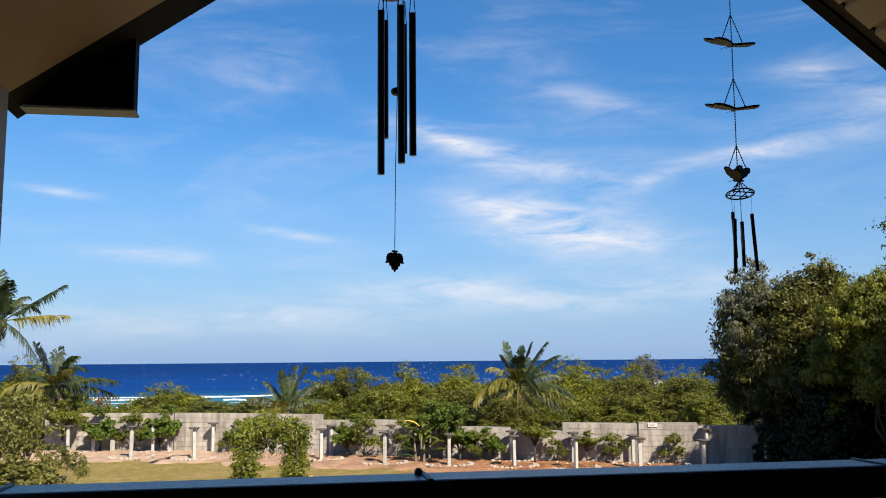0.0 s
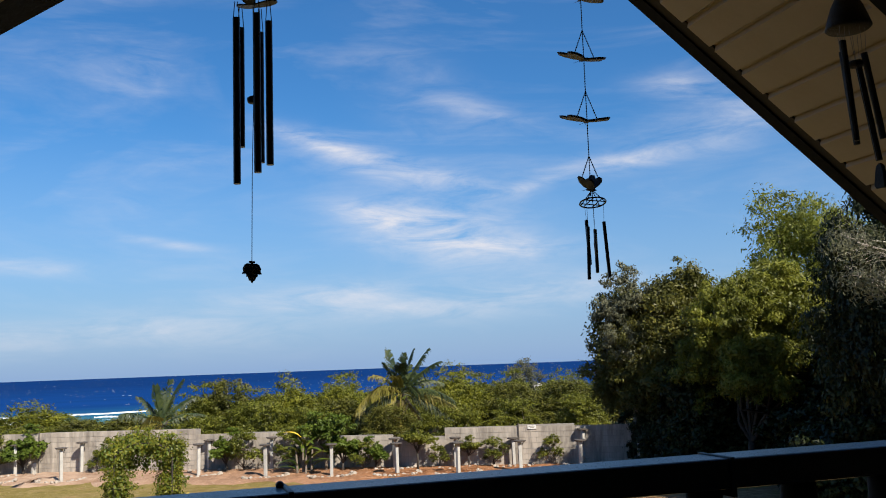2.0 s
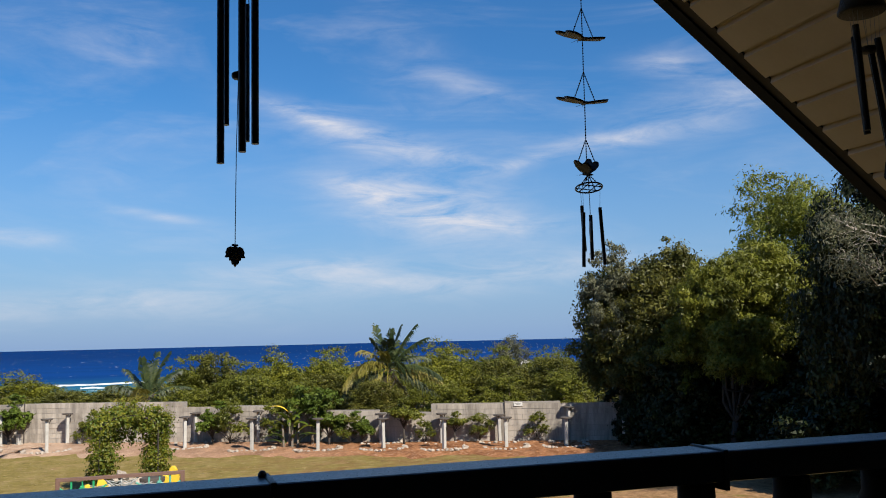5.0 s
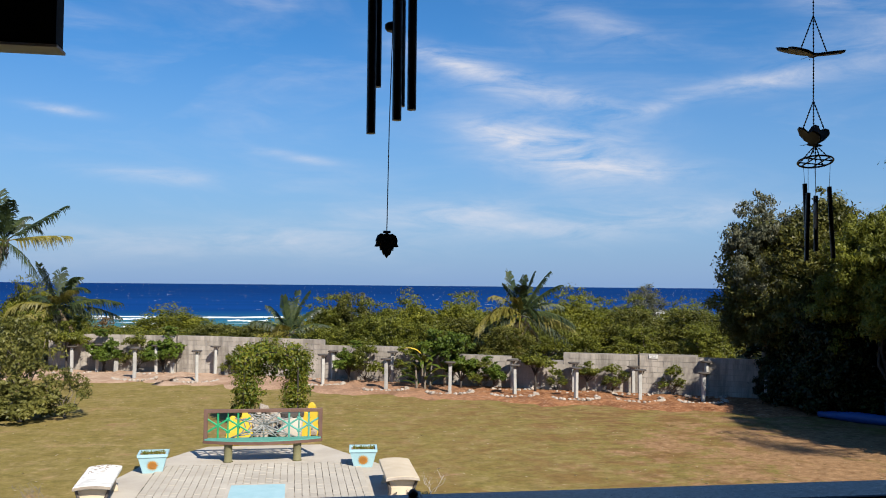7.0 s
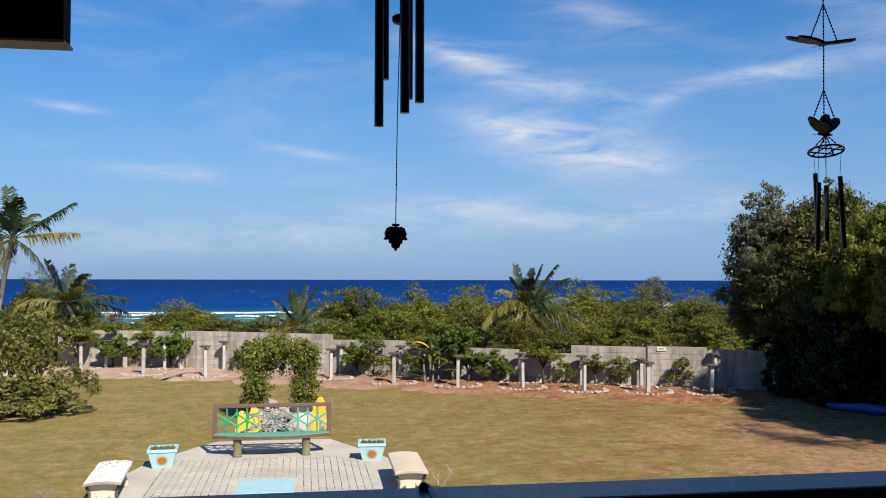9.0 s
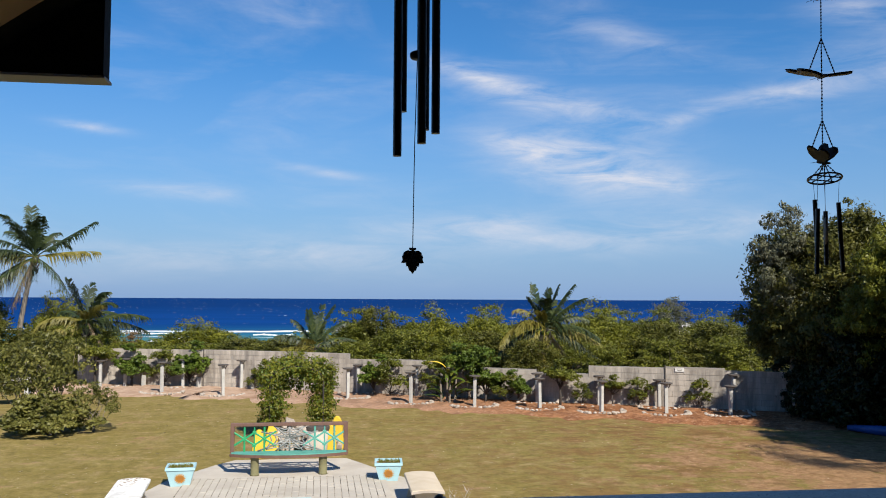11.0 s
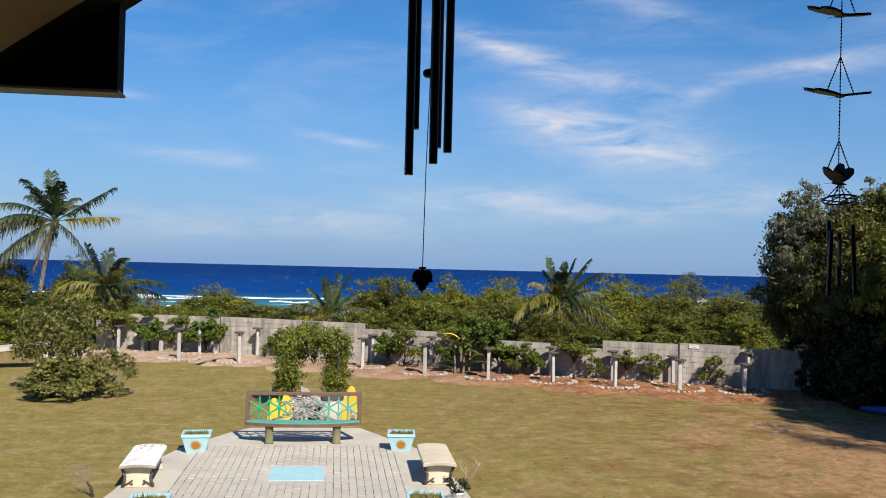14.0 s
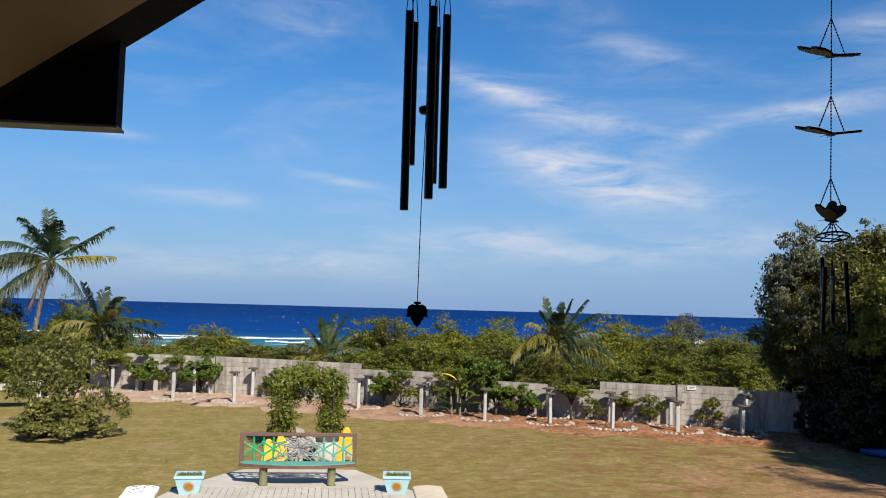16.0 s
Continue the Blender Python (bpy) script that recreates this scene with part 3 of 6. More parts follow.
def palm(m, height, lean, length, label, seed, fronds, trunk_r=0.16, extra=8, wind=0.12):
    """Coconut palm: ringed trunk with dark leaf boots, and a loose head of fronds (rise, length, sag, tint) blown by the wind."""
    rng = np.random.default_rng(seed)
    ob = thing("coconut_palm", m, label, "palm tree")
    bm = bmesh.new()
    top = Vector((lean[0], lean[1], height))
    n = max(8, int(height / 0.22))
    pts = [Vector((top.x * (i / n) ** 1.6, top.y * (i / n) ** 1.6, height * i / n - 0.1)) for i in range(n + 1)]
    tube(bm, pts, [trunk_r * (1.25 - 0.55 * (i / n) ** 0.6) * (1.06 if i % 2 else 0.96) for i in range(n + 1)], 10)
    part("trunk", bm, PALEBARK, ob, smooth=True)
    bm = bmesh.new()
    for i in range(5):
        a = i * 1.256
        lathe(bm, [(0.03, -0.10), (0.085, -0.05), (0.10, 0.02), (0.06, 0.09), (0.01, 0.12)], 8, top + Vector((0.16 * math.cos(a), 0.16 * math.sin(a), -0.22)))
    part("nuts", bm, LEAF_FRESH, ob, smooth=True)
    # stubs of old leaf stalks under the head
    bm = bmesh.new()
    for i in range(16):
        a, z = i * 2.4, -0.05 - 0.055 * i
        c = Vector((math.cos(a), math.sin(a), 0))
        foot = top + Vector((0, 0, z - 0.12))
        tube(bm, [foot + c * trunk_r * 0.6, foot + c * trunk_r * 1.15 + Vector((0, 0, 0.16)), foot + c * trunk_r * 1.7 + Vector((0, 0, 0.34))], [0.05, 0.045, 0.02], 5)
    part("leaf_boots", bm, DARKBARK, ob, "dark stubs of old leaf stalks")
    tints = {"g": FROND, "y": FROND_DRY, "b": FROND_DEAD}
    for rise, size, sag, tint in fronds:
        a = radians(rise)
        aim = (math.cos(a), rng.uniform(-0.45, 0.45), math.sin(a))
        f = finish(new("frond", frond_mesh(rng, aim, length * size, sag, tints[tint], wind if tint != "b" else 0.02, 1.0 if tint != "b" else 0.5)), ob)
        f.location = top
    for i in range(extra):
        # those that point to the house and away from it
        a = radians(rng.uniform(-20, 70))
        side = 1 if i % 2 else -1
        aim = (rng.uniform(-0.6, 0.6), side * math.cos(a), math.sin(a))
        f = finish(new("frond", frond_mesh(rng, aim, length * rng.uniform(0.7, 1.0), rng.uniform(0.4, 0.9), FROND if i % 4 else FROND_DRY, wind)), ob)
        f.location = top
    return ob


# ---- the land and the sea ----
EYE = 4.0


def land_height(x, y):
    """Level garden, then a slope to the shore."""
    if y < 41:
        return 0.0
    s = min((y - 41) / 170.0, 1.6)
    return -8.6 * s * (1.0 - 0.25 * math.sin(min(s, 1.0) * math.pi)) + 0.25 * math.sin(x * 0.11 + y * 0.07) * min((y - 41) / 10, 1)


def build_land():
    xs = [-900, -400, -180, -90, -50, -35, -26, -20, -15, -11, -8, -5, -2, 1, 4, 7, 10, 13, 16, 20, 25, 32, 42, 60, 95, 180, 400, 900]
    ys = [-900, -300, -60, -20, -6, 0, 4, 8, 11, 13, 15, 17, 19, 21, 23, 25, 27, 29, 31, 33, 35, 37, 39, 41, 43, 46, 50, 56, 64, 74, 88, 105, 125, 150, 180, 215, 260, 330]
    verts = [(x, y, land_height(x, y)) for y in ys for x in xs]
    w = len(xs)
    faces = [(j * w + i, j * w + i + 1, (j + 1) * w + i + 1, (j + 1) * w + i) for j in range(len(ys) - 1) for i in range(w - 1)]
    ob = new("ground", mesh_of("ground", verts, faces, LAWN, True))
    tagged(ob, "dry yellow-green lawn with bare earth patches", "lawn", kind="structure")
    verts = [(-5200, 150, -8.0), (5200, 150, -8.0), (5200, 4900, -8.0), (-5200, 4900, -8.0)]
    sea = new("water", mesh_of("water", verts, [(0, 1, 2, 3)], SEA))
    tagged(sea, "deep blue sea with whitecaps, turquoise over the reef", "sea", kind="structure")
    # breakers on the reef
    rng = np.random.default_rng(5)
    for y0, x0, x1, wide in ((300, -75, -3, 7), (306, 5, 50, 4), (286, -62, -46, 5), (262, -45, -33, 4), (250, -40, -30, 5), (235, -44, -36, 4), (272, -20, -8, 4),
                             (330, 60, 110, 5), (345, 130, 170, 6), (318, -150, -95, 6), (292, 90, 108, 4)):
        n = 26
        v, top = [], []
        for i in range(n + 1):
            q = i / n
            t = wide * math.sin(q * math.pi) ** 0.4 * rng.uniform(0.45, 1.0)
            x = x0 + (x1 - x0) * q
            c = y0 + 3 * math.sin(q * 7) + rng.uniform(-1, 1)
            v += [(x, c - t / 2, -8.05), (x, c - t * 0.1, -7.75 + rng.uniform(0, 0.25)), (x, c + t / 2, -8.05)]
        f = [(3 * i + k, 3 * i + 3 + k, 3 * i + 4 + k, 3 * i + 1 + k) for i in range(n) for k in (0, 1)]
        tagged(new("surf", mesh_of("surf", v, f, FOAM, True)), "white breaking wave on the reef", "surf", "breakers", "structure")


FOAM = mottled("sea_foam", (0.4433, 0.4862, 0.5005), (0.6149, 0.6292, 0.6435), 0.3, 2, 0.9)
build_land()


# ---- soil bed along the wall ----
# foot of the wall, from the far end to the near end
WALL_LINE = [(-10.6, 40.7), (-8.7, 40.2), (-3.6, 38.5), (3.3, 34.9), (8.85, 31.8), (11.5, 30.6), (14.1, 29.3), (22.0, 25.4)]


def along(line, s):
    """The point at the distance s along a line, and the way there."""
    for (ax, ay), (bx, by) in zip(line, line[1:]):
        d = math.hypot(bx - ax, by - ay)
        if s <= d or (bx, by) == line[-1]:
            return Vector((ax + (bx - ax) * s / d, ay + (by - ay) * s / d, 0)), Vector(((bx - ax) / d, (by - ay) / d, 0))
        s -= d


WALL_LEN = sum(math.hypot(b[0] - a[0], b[1] - a[1]) for a, b in zip(WALL_LINE, WALL_LINE[1:]))


def build_bed():
    rng = np.random.default_rng(8)
    rows, n = 7, 90
    v = []
    for i in range(n + 1):
        p, d = along(WALL_LINE, WALL_LEN * i / n)
        out = Vector((d.y, -d.x, 0))
        depth = 4.15 + 0.4 * math.sin(i * 0.7) + rng.uniform(-0.25, 0.25)
        for k in range(rows + 1):
            q = k / rows
            z = 0.035 + 0.05 * math.sin(i * 1.9 + k * 2.3) * (0 < k < rows) + 0.05 * rng.random() * (0 < k < rows)
            if k == rows:
                z = -0.04
            o = p + out * depth * q
            v.append((o.x, o.y, z))
    w = rows + 1
    f = [(i * w + k, i * w + k + 1, (i + 1) * w + k + 1, (i + 1) * w + k) for i in range(n) for k in range(rows)]
    tagged(new("soil_bed", mesh_of("soil_bed", v, f, SOIL, True)), "raked red-brown soil bed along the block wall", "flower bed", kind="structure")


build_bed()


# ---- the balcony ----
def build_balcony():
    """Deck, walls behind, gabled roof with its soffits, and the rail."""
    rx, rz = 0.537, 5.09                       # ridge
    kl, kr = 0.72, 0.77                        # slopes
    xl, xr = -0.60, 3.1
    floor = boxed("floor", (-1.6, -2.6, 2.35), (3.4, 1.66, 2.52), DECK)
    tagged(floor, "dark tiled balcony floor slab", "floor", kind="structure")
    lower = boxed("wall_below", (-1.6, -2.6, 0.0), (3.4, 1.30, 2.35), HOUSEWALL)
    tagged(lower, "plain wall below the balcony", "wall", kind="structure")
    back = prism("wall_back", [(-1.6, 2.52), (3.4, 2.52), (3.4, 2.9), (rx, rz + 0.1), (-1.6, 3.6)], "y", -2.6, -2.42, HOUSEWALL)
    tagged(back, "plain house wall behind the balcony", "wall", kind="structure")
    side = boxed("wall_left", (-1.6, -2.42, 2.52), (-1.45, 1.1, 3.6), HOUSEWALL)
    tagged(side, "plain side wall of the balcony", "wall", kind="structure")
    side = boxed("wall_right", (3.25, -2.42, 2.52), (3.4, 1.1, 3.05), HOUSEWALL)
    tagged(side, "low side wall of the balcony", "wall", kind="structure")

    def slope(name, x0, x1, k, y0, y1, thick, mat, drop=0.0):
        z = lambda x: rz - k * abs(x - rx) + drop
        return prism(name, [(x0, z(x0)), (x1, z(x1)), (x1, z(x1) + thick), (x0, z(x0) + thick)], "y", y0, y1, mat)

    tagged(slope("ceiling_left", -1.6, rx, kl, -2.42, 1.42, 0.05, CEIL), "smooth beige sloping ceiling", "ceiling", kind="structure")
    tagged(slope("ceiling_right", rx, 3.4, kr, -2.42, 0.985, 0.05, CEIL), "smooth beige sloping ceiling", "ceiling", kind="structure")
    tagged(slope("roof_left", -1.6, rx, kl, -2.6, 1.545, 0.05, FASCIA, 0.055), "dark roof sheet", "roof", kind="structure")
    tagged(slope("roof_right", rx, 3.4, kr, -2.6, 1.545, 0.05, FASCIA, 0.055), "dark roof sheet", "roof", kind="structure")
    tagged(slope("trim_beam", rx, 3.4, kr, 0.985, 1.038, 0.055, FASCIA, -0.012), "dark beam under the sloping soffit", "beam", kind="structure")
    tagged(slope("trim_bead", rx, 3.4, kr, 1.038, 1.052, 0.05, SOFFIT, -0.004), "thin beige bead beside the beam", "trim", kind="structure")
    tagged(slope("trim_rake_right", rx, 3.4, kr, 1.512, 1.550, 0.11, FASCIA, -0.0), "black bargeboard along the gable edge", "bargeboard", kind="structure")
    tagged(slope("trim_channel", rx, 3.4, kr, 1.476, 1.512, 0.05, SOFFITDARK, 0.006), "thin black soffit channel", "trim", kind="structure")
    tagged(slope("trim_rake_left", -0.60, rx, kl, 1.42, 1.550, 0.11, FASCIA, -0.0), "black bargeboard along the gable edge", "bargeboard", kind="structure")
    # ribbed sheets between beam and bargeboard; ribs run out to the edge
    soffit = new("soffit")
    tagged(soffit, "beige ribbed metal soffit under the eave", "soffit", kind="structure")
    pitch = 0.0725
    run = math.sqrt(1 + kr * kr)
    x = rx
    shared = None
    while x < 3.3:
        if shared is None:
            bm = bmesh.new()
            prof = [(0.0, 0.012), (0.006, 0.0), (pitch * run - 0.012, 0.0), (pitch * run - 0.006, 0.012)]
            pa = [[bm.verts.new((q, yy, z)) for q, z in prof] for yy in (1.052, 1.476)]
            for i in range(3):
                bm.faces.new((pa[0][i], pa[0][i + 1], pa[1][i + 1], pa[1][i]))
            lip = [[bm.verts.new((q, yy, z)) for q, z in ((pitch * run - 0.006, 0.012), (pitch * run, 0.012), (pitch * run, 0.014), (0, 0.014), (0, 0.012))] for yy in (1.052, 1.476)]
            for i in range(4):
                bm.faces.new((lip[0][i], lip[0][i + 1], lip[1][i + 1], lip[1][i]))
            shared = bpy.data.meshes.new("panel")
            bm.to_mesh(shared)
            bm.free()
            shared.materials.append(SOFFIT)
        ob = finish(new("panel", shared), soffit)
        ob.matrix_basis = pose(x, 0, rz - kr * (x - rx) - 0.002, 0, math.degrees(math.atan(kr)), 0)
        x += pitch
    # boxed end of the eave: a black panel hung under the bargeboard
    panel = prism("eave_panel", [(-0.372, 4.288), (-0.372, 4.436), (-0.372 - 0.206, 4.288)], "y", 1.505, 1.548, FASCIA)
    tagged(panel, "black boarded end of the eave", "fascia", kind="structure")
    strip = boxed("trim_drip", (-0.585, 1.50, 4.283), (-0.369, 1.5525, 4.2875), COLUMN)
    tagged(strip, "thin pale drip edge under the eave panel", "trim", kind="structure")
    col = prism("column", [(-0.82, 2.52), (-0.572, 2.52), (-0.572, 4.285), (-0.82, 4.11)], "y", 1.20, 1.40, COLUMN, None, 0.004)
    tagged(col, "pale grey painted balcony column", "column", kind="structure")

    rail = thing("balcony_rail", pose(0, 0, 0), "black glossy balcony rail on turned balusters", "railing")
    edges = [-1.45, -0.597, 0.222, 1.240, 2.26, 3.3]
    for a, b in zip(edges, edges[1:]):
        boxed("top_rail", (a + 0.0015, 1.50, 3.478), (b - 0.0015, 1.62, 3.548), RAILPAINT, rail, 0.006)
    for x in (-0.597, 0.222, 1.240, 2.26):
        bm = box(bmesh.new(), (x - 0.006, 1.493, 3.46), (x + 0.006, 1.627, 3.5515), 0.002)
        part("strap", bm, BLACK, rail, "black strap over the joint")
    bm = lathe(bmesh.new(), [(0.008, 0), (0.009, 0.006), (0.006, 0.011), (0.002, 0.013)], 10, (0.212, 1.60, 3.548))
    part("bolt", bm, BLACK, rail, "black bolt head", True)
    prof = [(0.042, 0.0), (0.044, -0.06), (0.060, -0.10), (0.050, -0.115), (0.035, -0.15), (0.045, -0.22), (0.075, -0.36), (0.092, -0.50),
            (0.085, -0.60), (0.060, -0.70), (0.045, -0.76), (0.060, -0.79), (0.060, -0.86)]
    bm = lathe(bmesh.new(), prof[::-1], 18)
    first = part("baluster", bm, FASCIA, rail, "", True)
    first.matrix_basis = pose(-0.14, 1.56, 3.478)
    x = -0.14 - 0.268 * 4
    while x < 3.2:
        if abs(x + 0.14) > 0.01:
            o = finish(new("baluster", first.data), rail)
            o.matrix_basis = pose(x, 1.56, 3.478)
        x += 0.268
    boxed("bottom_rail", (-1.45, 1.49, 2.52), (3.3, 1.63, 2.62), FASCIA, rail, 0.006)


build_balcony()


# ---- wind chimes ----
def tube_chime():
    c = thing("wind_chime", pose(0.151, 1.45, 4.535), "black metal tube wind chime with a leaf-shaped sail", "wind chime")
    # wavy top plate
    bm = bmesh.new()
    n = 36
    ring = [[], []]
    for i in range(n):
        a = i * math.tau / n
        r = 0.030 + 0.020 * math.cos(3 * a)
        for k, dz in ((0, 0.0), (1, 0.003)):
            ring[k].append(bm.verts.new((r * math.cos(a), r * math.sin(a), dz + 0.006 * math.cos(3 * a))))
    bm.faces.new(ring[0][::-1])
    bm.faces.new(ring[1])
    for i in range(n):
        j = (i + 1) % n
        bm.faces.new((ring[0][i], ring[0][j], ring[1][j], ring[1][i]))
    part("top_plate", bm, BLACK, c)
    bm = bmesh.new()
    tube(bm, [(0, 0, 0.0), (0.004, 0, 0.03), (0, 0, 0.06), (-0.004, 0, 0.03), (0, 0, 0.004)], 0.0018, 6)
    tube(bm, [(0, 0, 0.058), (0, 0, 0.31)], 0.0015, 6)
    part("hanger", bm, CORD, c)
    # each tube: x, y off the middle, top, bottom
    for x, y, top, low in ((-0.033, 0.004, -0.033, -0.377), (-0.022, 0.032, -0.043, -0.295), (0.004, -0.033, -0.035, -0.361), (0.017, 0.030, -0.050, -0.326), (0.031, -0.004, -0.038, -0.338)):
        bm = bmesh.new()
        lathe(bm, [(0.0073, low), (0.0073, top)], 16)
        # open lower end
        t = part("tube", bm, TUBE, c, "black anodised tube", False)
        t.matrix_basis = pose(x, y, 0)
        s = bmesh.new()
        for dx in (-0.0065, 0.0065):
            tube(s, [(dx, 0, top - 0.006), (dx * 0.4, 0, 0.002)], 0.0009, 5)
        part("cord", s, CORD, t)
    bm = lathe(bmesh.new(), [(0.010, -0.006), (0.013, -0.002), (0.013, 0.004), (0.009, 0.007)], 18, (0, 0, -0.205))
    part("clapper", bm, BLACK, c, "", True)
    bm = bmesh.new()
    tube(bm, [(0, 0, 0), (0, 0, -0.20)], 0.0008, 5)
    tube(bm, [(0, 0, -0.20), (-0.004, 0, -0.36), (-0.006, 0, -0.535)], 0.0008, 5)
    part("line", bm, CORD, c)
    # sail cut like a vine leaf
    rim = [(0, 0.0), (0.004, -0.002), (0.010, -0.001), (0.016, -0.004), (0.0195, -0.012), (0.0185, -0.017), (0.0215, -0.022), (0.0165, -0.0225), (0.0125, -0.0215), (0.0115, -0.028),
           (0.0085, -0.0275), (0.0060, -0.035), (0.0030, -0.0355), (0.0, -0.040)]
    full = rim + [(-x, z) for x, z in rim[-2:0:-1]]
    sail = prism("sail", full, "y", -0.0015, 0.0015, BLACK, c)
    sail.matrix_basis = pose(-0.006, 0, -0.535, 0, 0, 24)
    bm = tube(bmesh.new(), [(-0.006, 0, 0.0015), (0.006, 0, 0.0015)], 0.0022, 6)
    part("stem", bm, BLACK, sail)


tube_chime()


def wing_outline():
    return [(0.004, 0.010), (0.020, 0.026), (0.045, 0.035), (0.070, 0.034), (0.080, 0.026), (0.076, 0.012), (0.060, 0.002), (0.068, -0.010), (0.064, -0.024), (0.048, -0.032), (0.026, -0.026), (0.004, -0.010)]


def butterfly(parent, at, rot, lifts, size=0.77):
    """A flat carved butterfly hung level: two wings, a body and feelers."""
    b = part("butterfly", lathe(bmesh.new(), [(0.001, -0.028), (0.0045, -0.018), (0.0055, 0.0), (0.005, 0.014), (0.0035, 0.020), (0.001, 0.023)], 10), SHELLEDGE, parent, "carved dark wooden butterfly", True)
    b.matrix_basis = Matrix.Translation(at) @ Euler([radians(a) for a in rot], "ZYX").to_matrix().to_4x4() @ pose(0, 0, 0, -90, 0, 0) @ Matrix.Scale(size, 4)
    for side, lift in zip((-1, 1), lifts):
        o = wing_outline()
        w = prism("wing", [(x * side, y) for x, y in (o if side > 0 else o)], "z", -0.0022, 0.0022, SHELL, b, 0.0006)
        w.matrix_basis = pose(0, 0, 0, 90, 0, 0) @ pose(0, 0, 0, 0, -lift * side, 0)
        mid = [(0.036 * side + (x - 0.036) * side * 1.05, y * 1.06) for x, y in o]
        e = prism("wing_edge", mid, "z", 0.0023, 0.0038, SHELLEDGE, w)
        e.matrix_basis = pose(0, 0, 0)
    s = bmesh.new()
    for dx in (-0.006, 0.006):
        tube(s, [(0, 0, 0.022), (dx, 0.004, 0.034), (dx * 1.8, 0.006, 0.040)], 0.0006, 4)
    part("feelers", s, SHELLEDGE, b)
    return b


def butterfly_chime():
    c = thing("butterfly_mobile", pose(0.922, 1.50, 0), "hanging mobile of carved butterflies with small chimes below", "wind chime")
    tops = [4.711, 4.561, 4.411, 4.256]
    bm = chain(bmesh.new(), (0.004, 0, 4.80), (0.002, 0, 4.711))
    part("chain", bm, CHAIN, c)
    # tilt of each one in the breeze
    for i, (z, rot, lifts) in enumerate(zip(tops, ((12, 8, -10), (12, -3, 8), (9, 2, -6), (12, 2, 34)), ((18, 8), (14, 2), (8, 10), (38, 50)))):
        body = z - (0.072 if i < 3 else 0.080)
        x = -0.001 * i
        butterfly(c, (x, 0, body), rot, lifts, 0.77 if i < 3 else 0.56)
        bm = bmesh.new()
        wide, rise = (0.026, 0.008) if i < 3 else (0.022, 0.026)
        chain(bm, (x, 0, z), (x - wide, 0.0, body + rise))
        chain(bm, (x, 0, z), (x + wide, 0.0, body + rise))
        chain(bm, (x, 0, z), (x, 0, body + 0.005))
        nxt = tops[i + 1] if i < 3 else body - 0.012
        chain(bm, (x, 0, body), (x - 0.001, 0, nxt))
        part("chain", bm, CHAIN, c)
    z = 4.146
    ring = part("ring", tube(bmesh.new(), [(0.030 * math.cos(k * math.tau / 28), 0.030 * math.sin(k * math.tau / 28), 0) for k in range(29)], 0.0017, 6, False), BLACK, c, "black wire ring", True)
    ring.matrix_basis = pose(0, 0, z, -13, 3, 0)
    bm = bmesh.new()
    for off in (-0.011, 0.011):
        tube(bm, [(off, -0.0275, 0), (off, 0.0275, 0)], 0.0013, 5)
        tube(bm, [(-0.0275, off, 0), (0.0275, off, 0)], 0.0013, 5)
    part("spokes", bm, BLACK, ring)
    bm = bmesh.new()
    for k in range(4):
        a = 0.6 + k * math.tau / 4
        chain(bm, (0, 0, z + 0.030), (0.029 * math.cos(a), 0.029 * math.sin(a), z))
    chain(bm, (0, 0, z + 0.032), (0, 0, z))
    part("chain", bm, CHAIN, c)
    for x, y, top, low, lean in ((-0.021, -0.01, 4.088, 3.967, 2), (-0.010, 0.018, 4.108, 4.004, -2), (0.009, 0.014, 4.086, 3.985, 0), (0.019, -0.012, 4.100, 3.972, -3)):
        h = top - low
        t = part("tube", lathe(bmesh.new(), [(0.0040, -h), (0.0040, 0)], 12), TUBE, c, "small black chime tube")
        t.matrix_basis = pose(x, y, top, 0, lean, 0)
        part("line", tube(bmesh.new(), [(x, y, top), (x * 1.05, y * 1.2, z)], 0.0004, 4), NYLON, c)
    part("line", tube(bmesh.new(), [(0, 0, z), (0, 0, 4.075)], 0.0004, 4), NYLON, c)
    bm = lathe(bmesh.new(), [(0.001, -0.026), (0.008, -0.02), (0.0125, 0.0), (0.008, 0.02), (0.001, 0.026)], 14)
    bmesh.ops.scale(bm, vec=(1, 0.25, 1), verts=bm.verts[:])
    o = part("clapper", bm, SHELL, c, "flat wooden clapper", True)
    o.matrix_basis = pose(0, 0, 4.048, 0, 0, 70)


butterfly_chime()


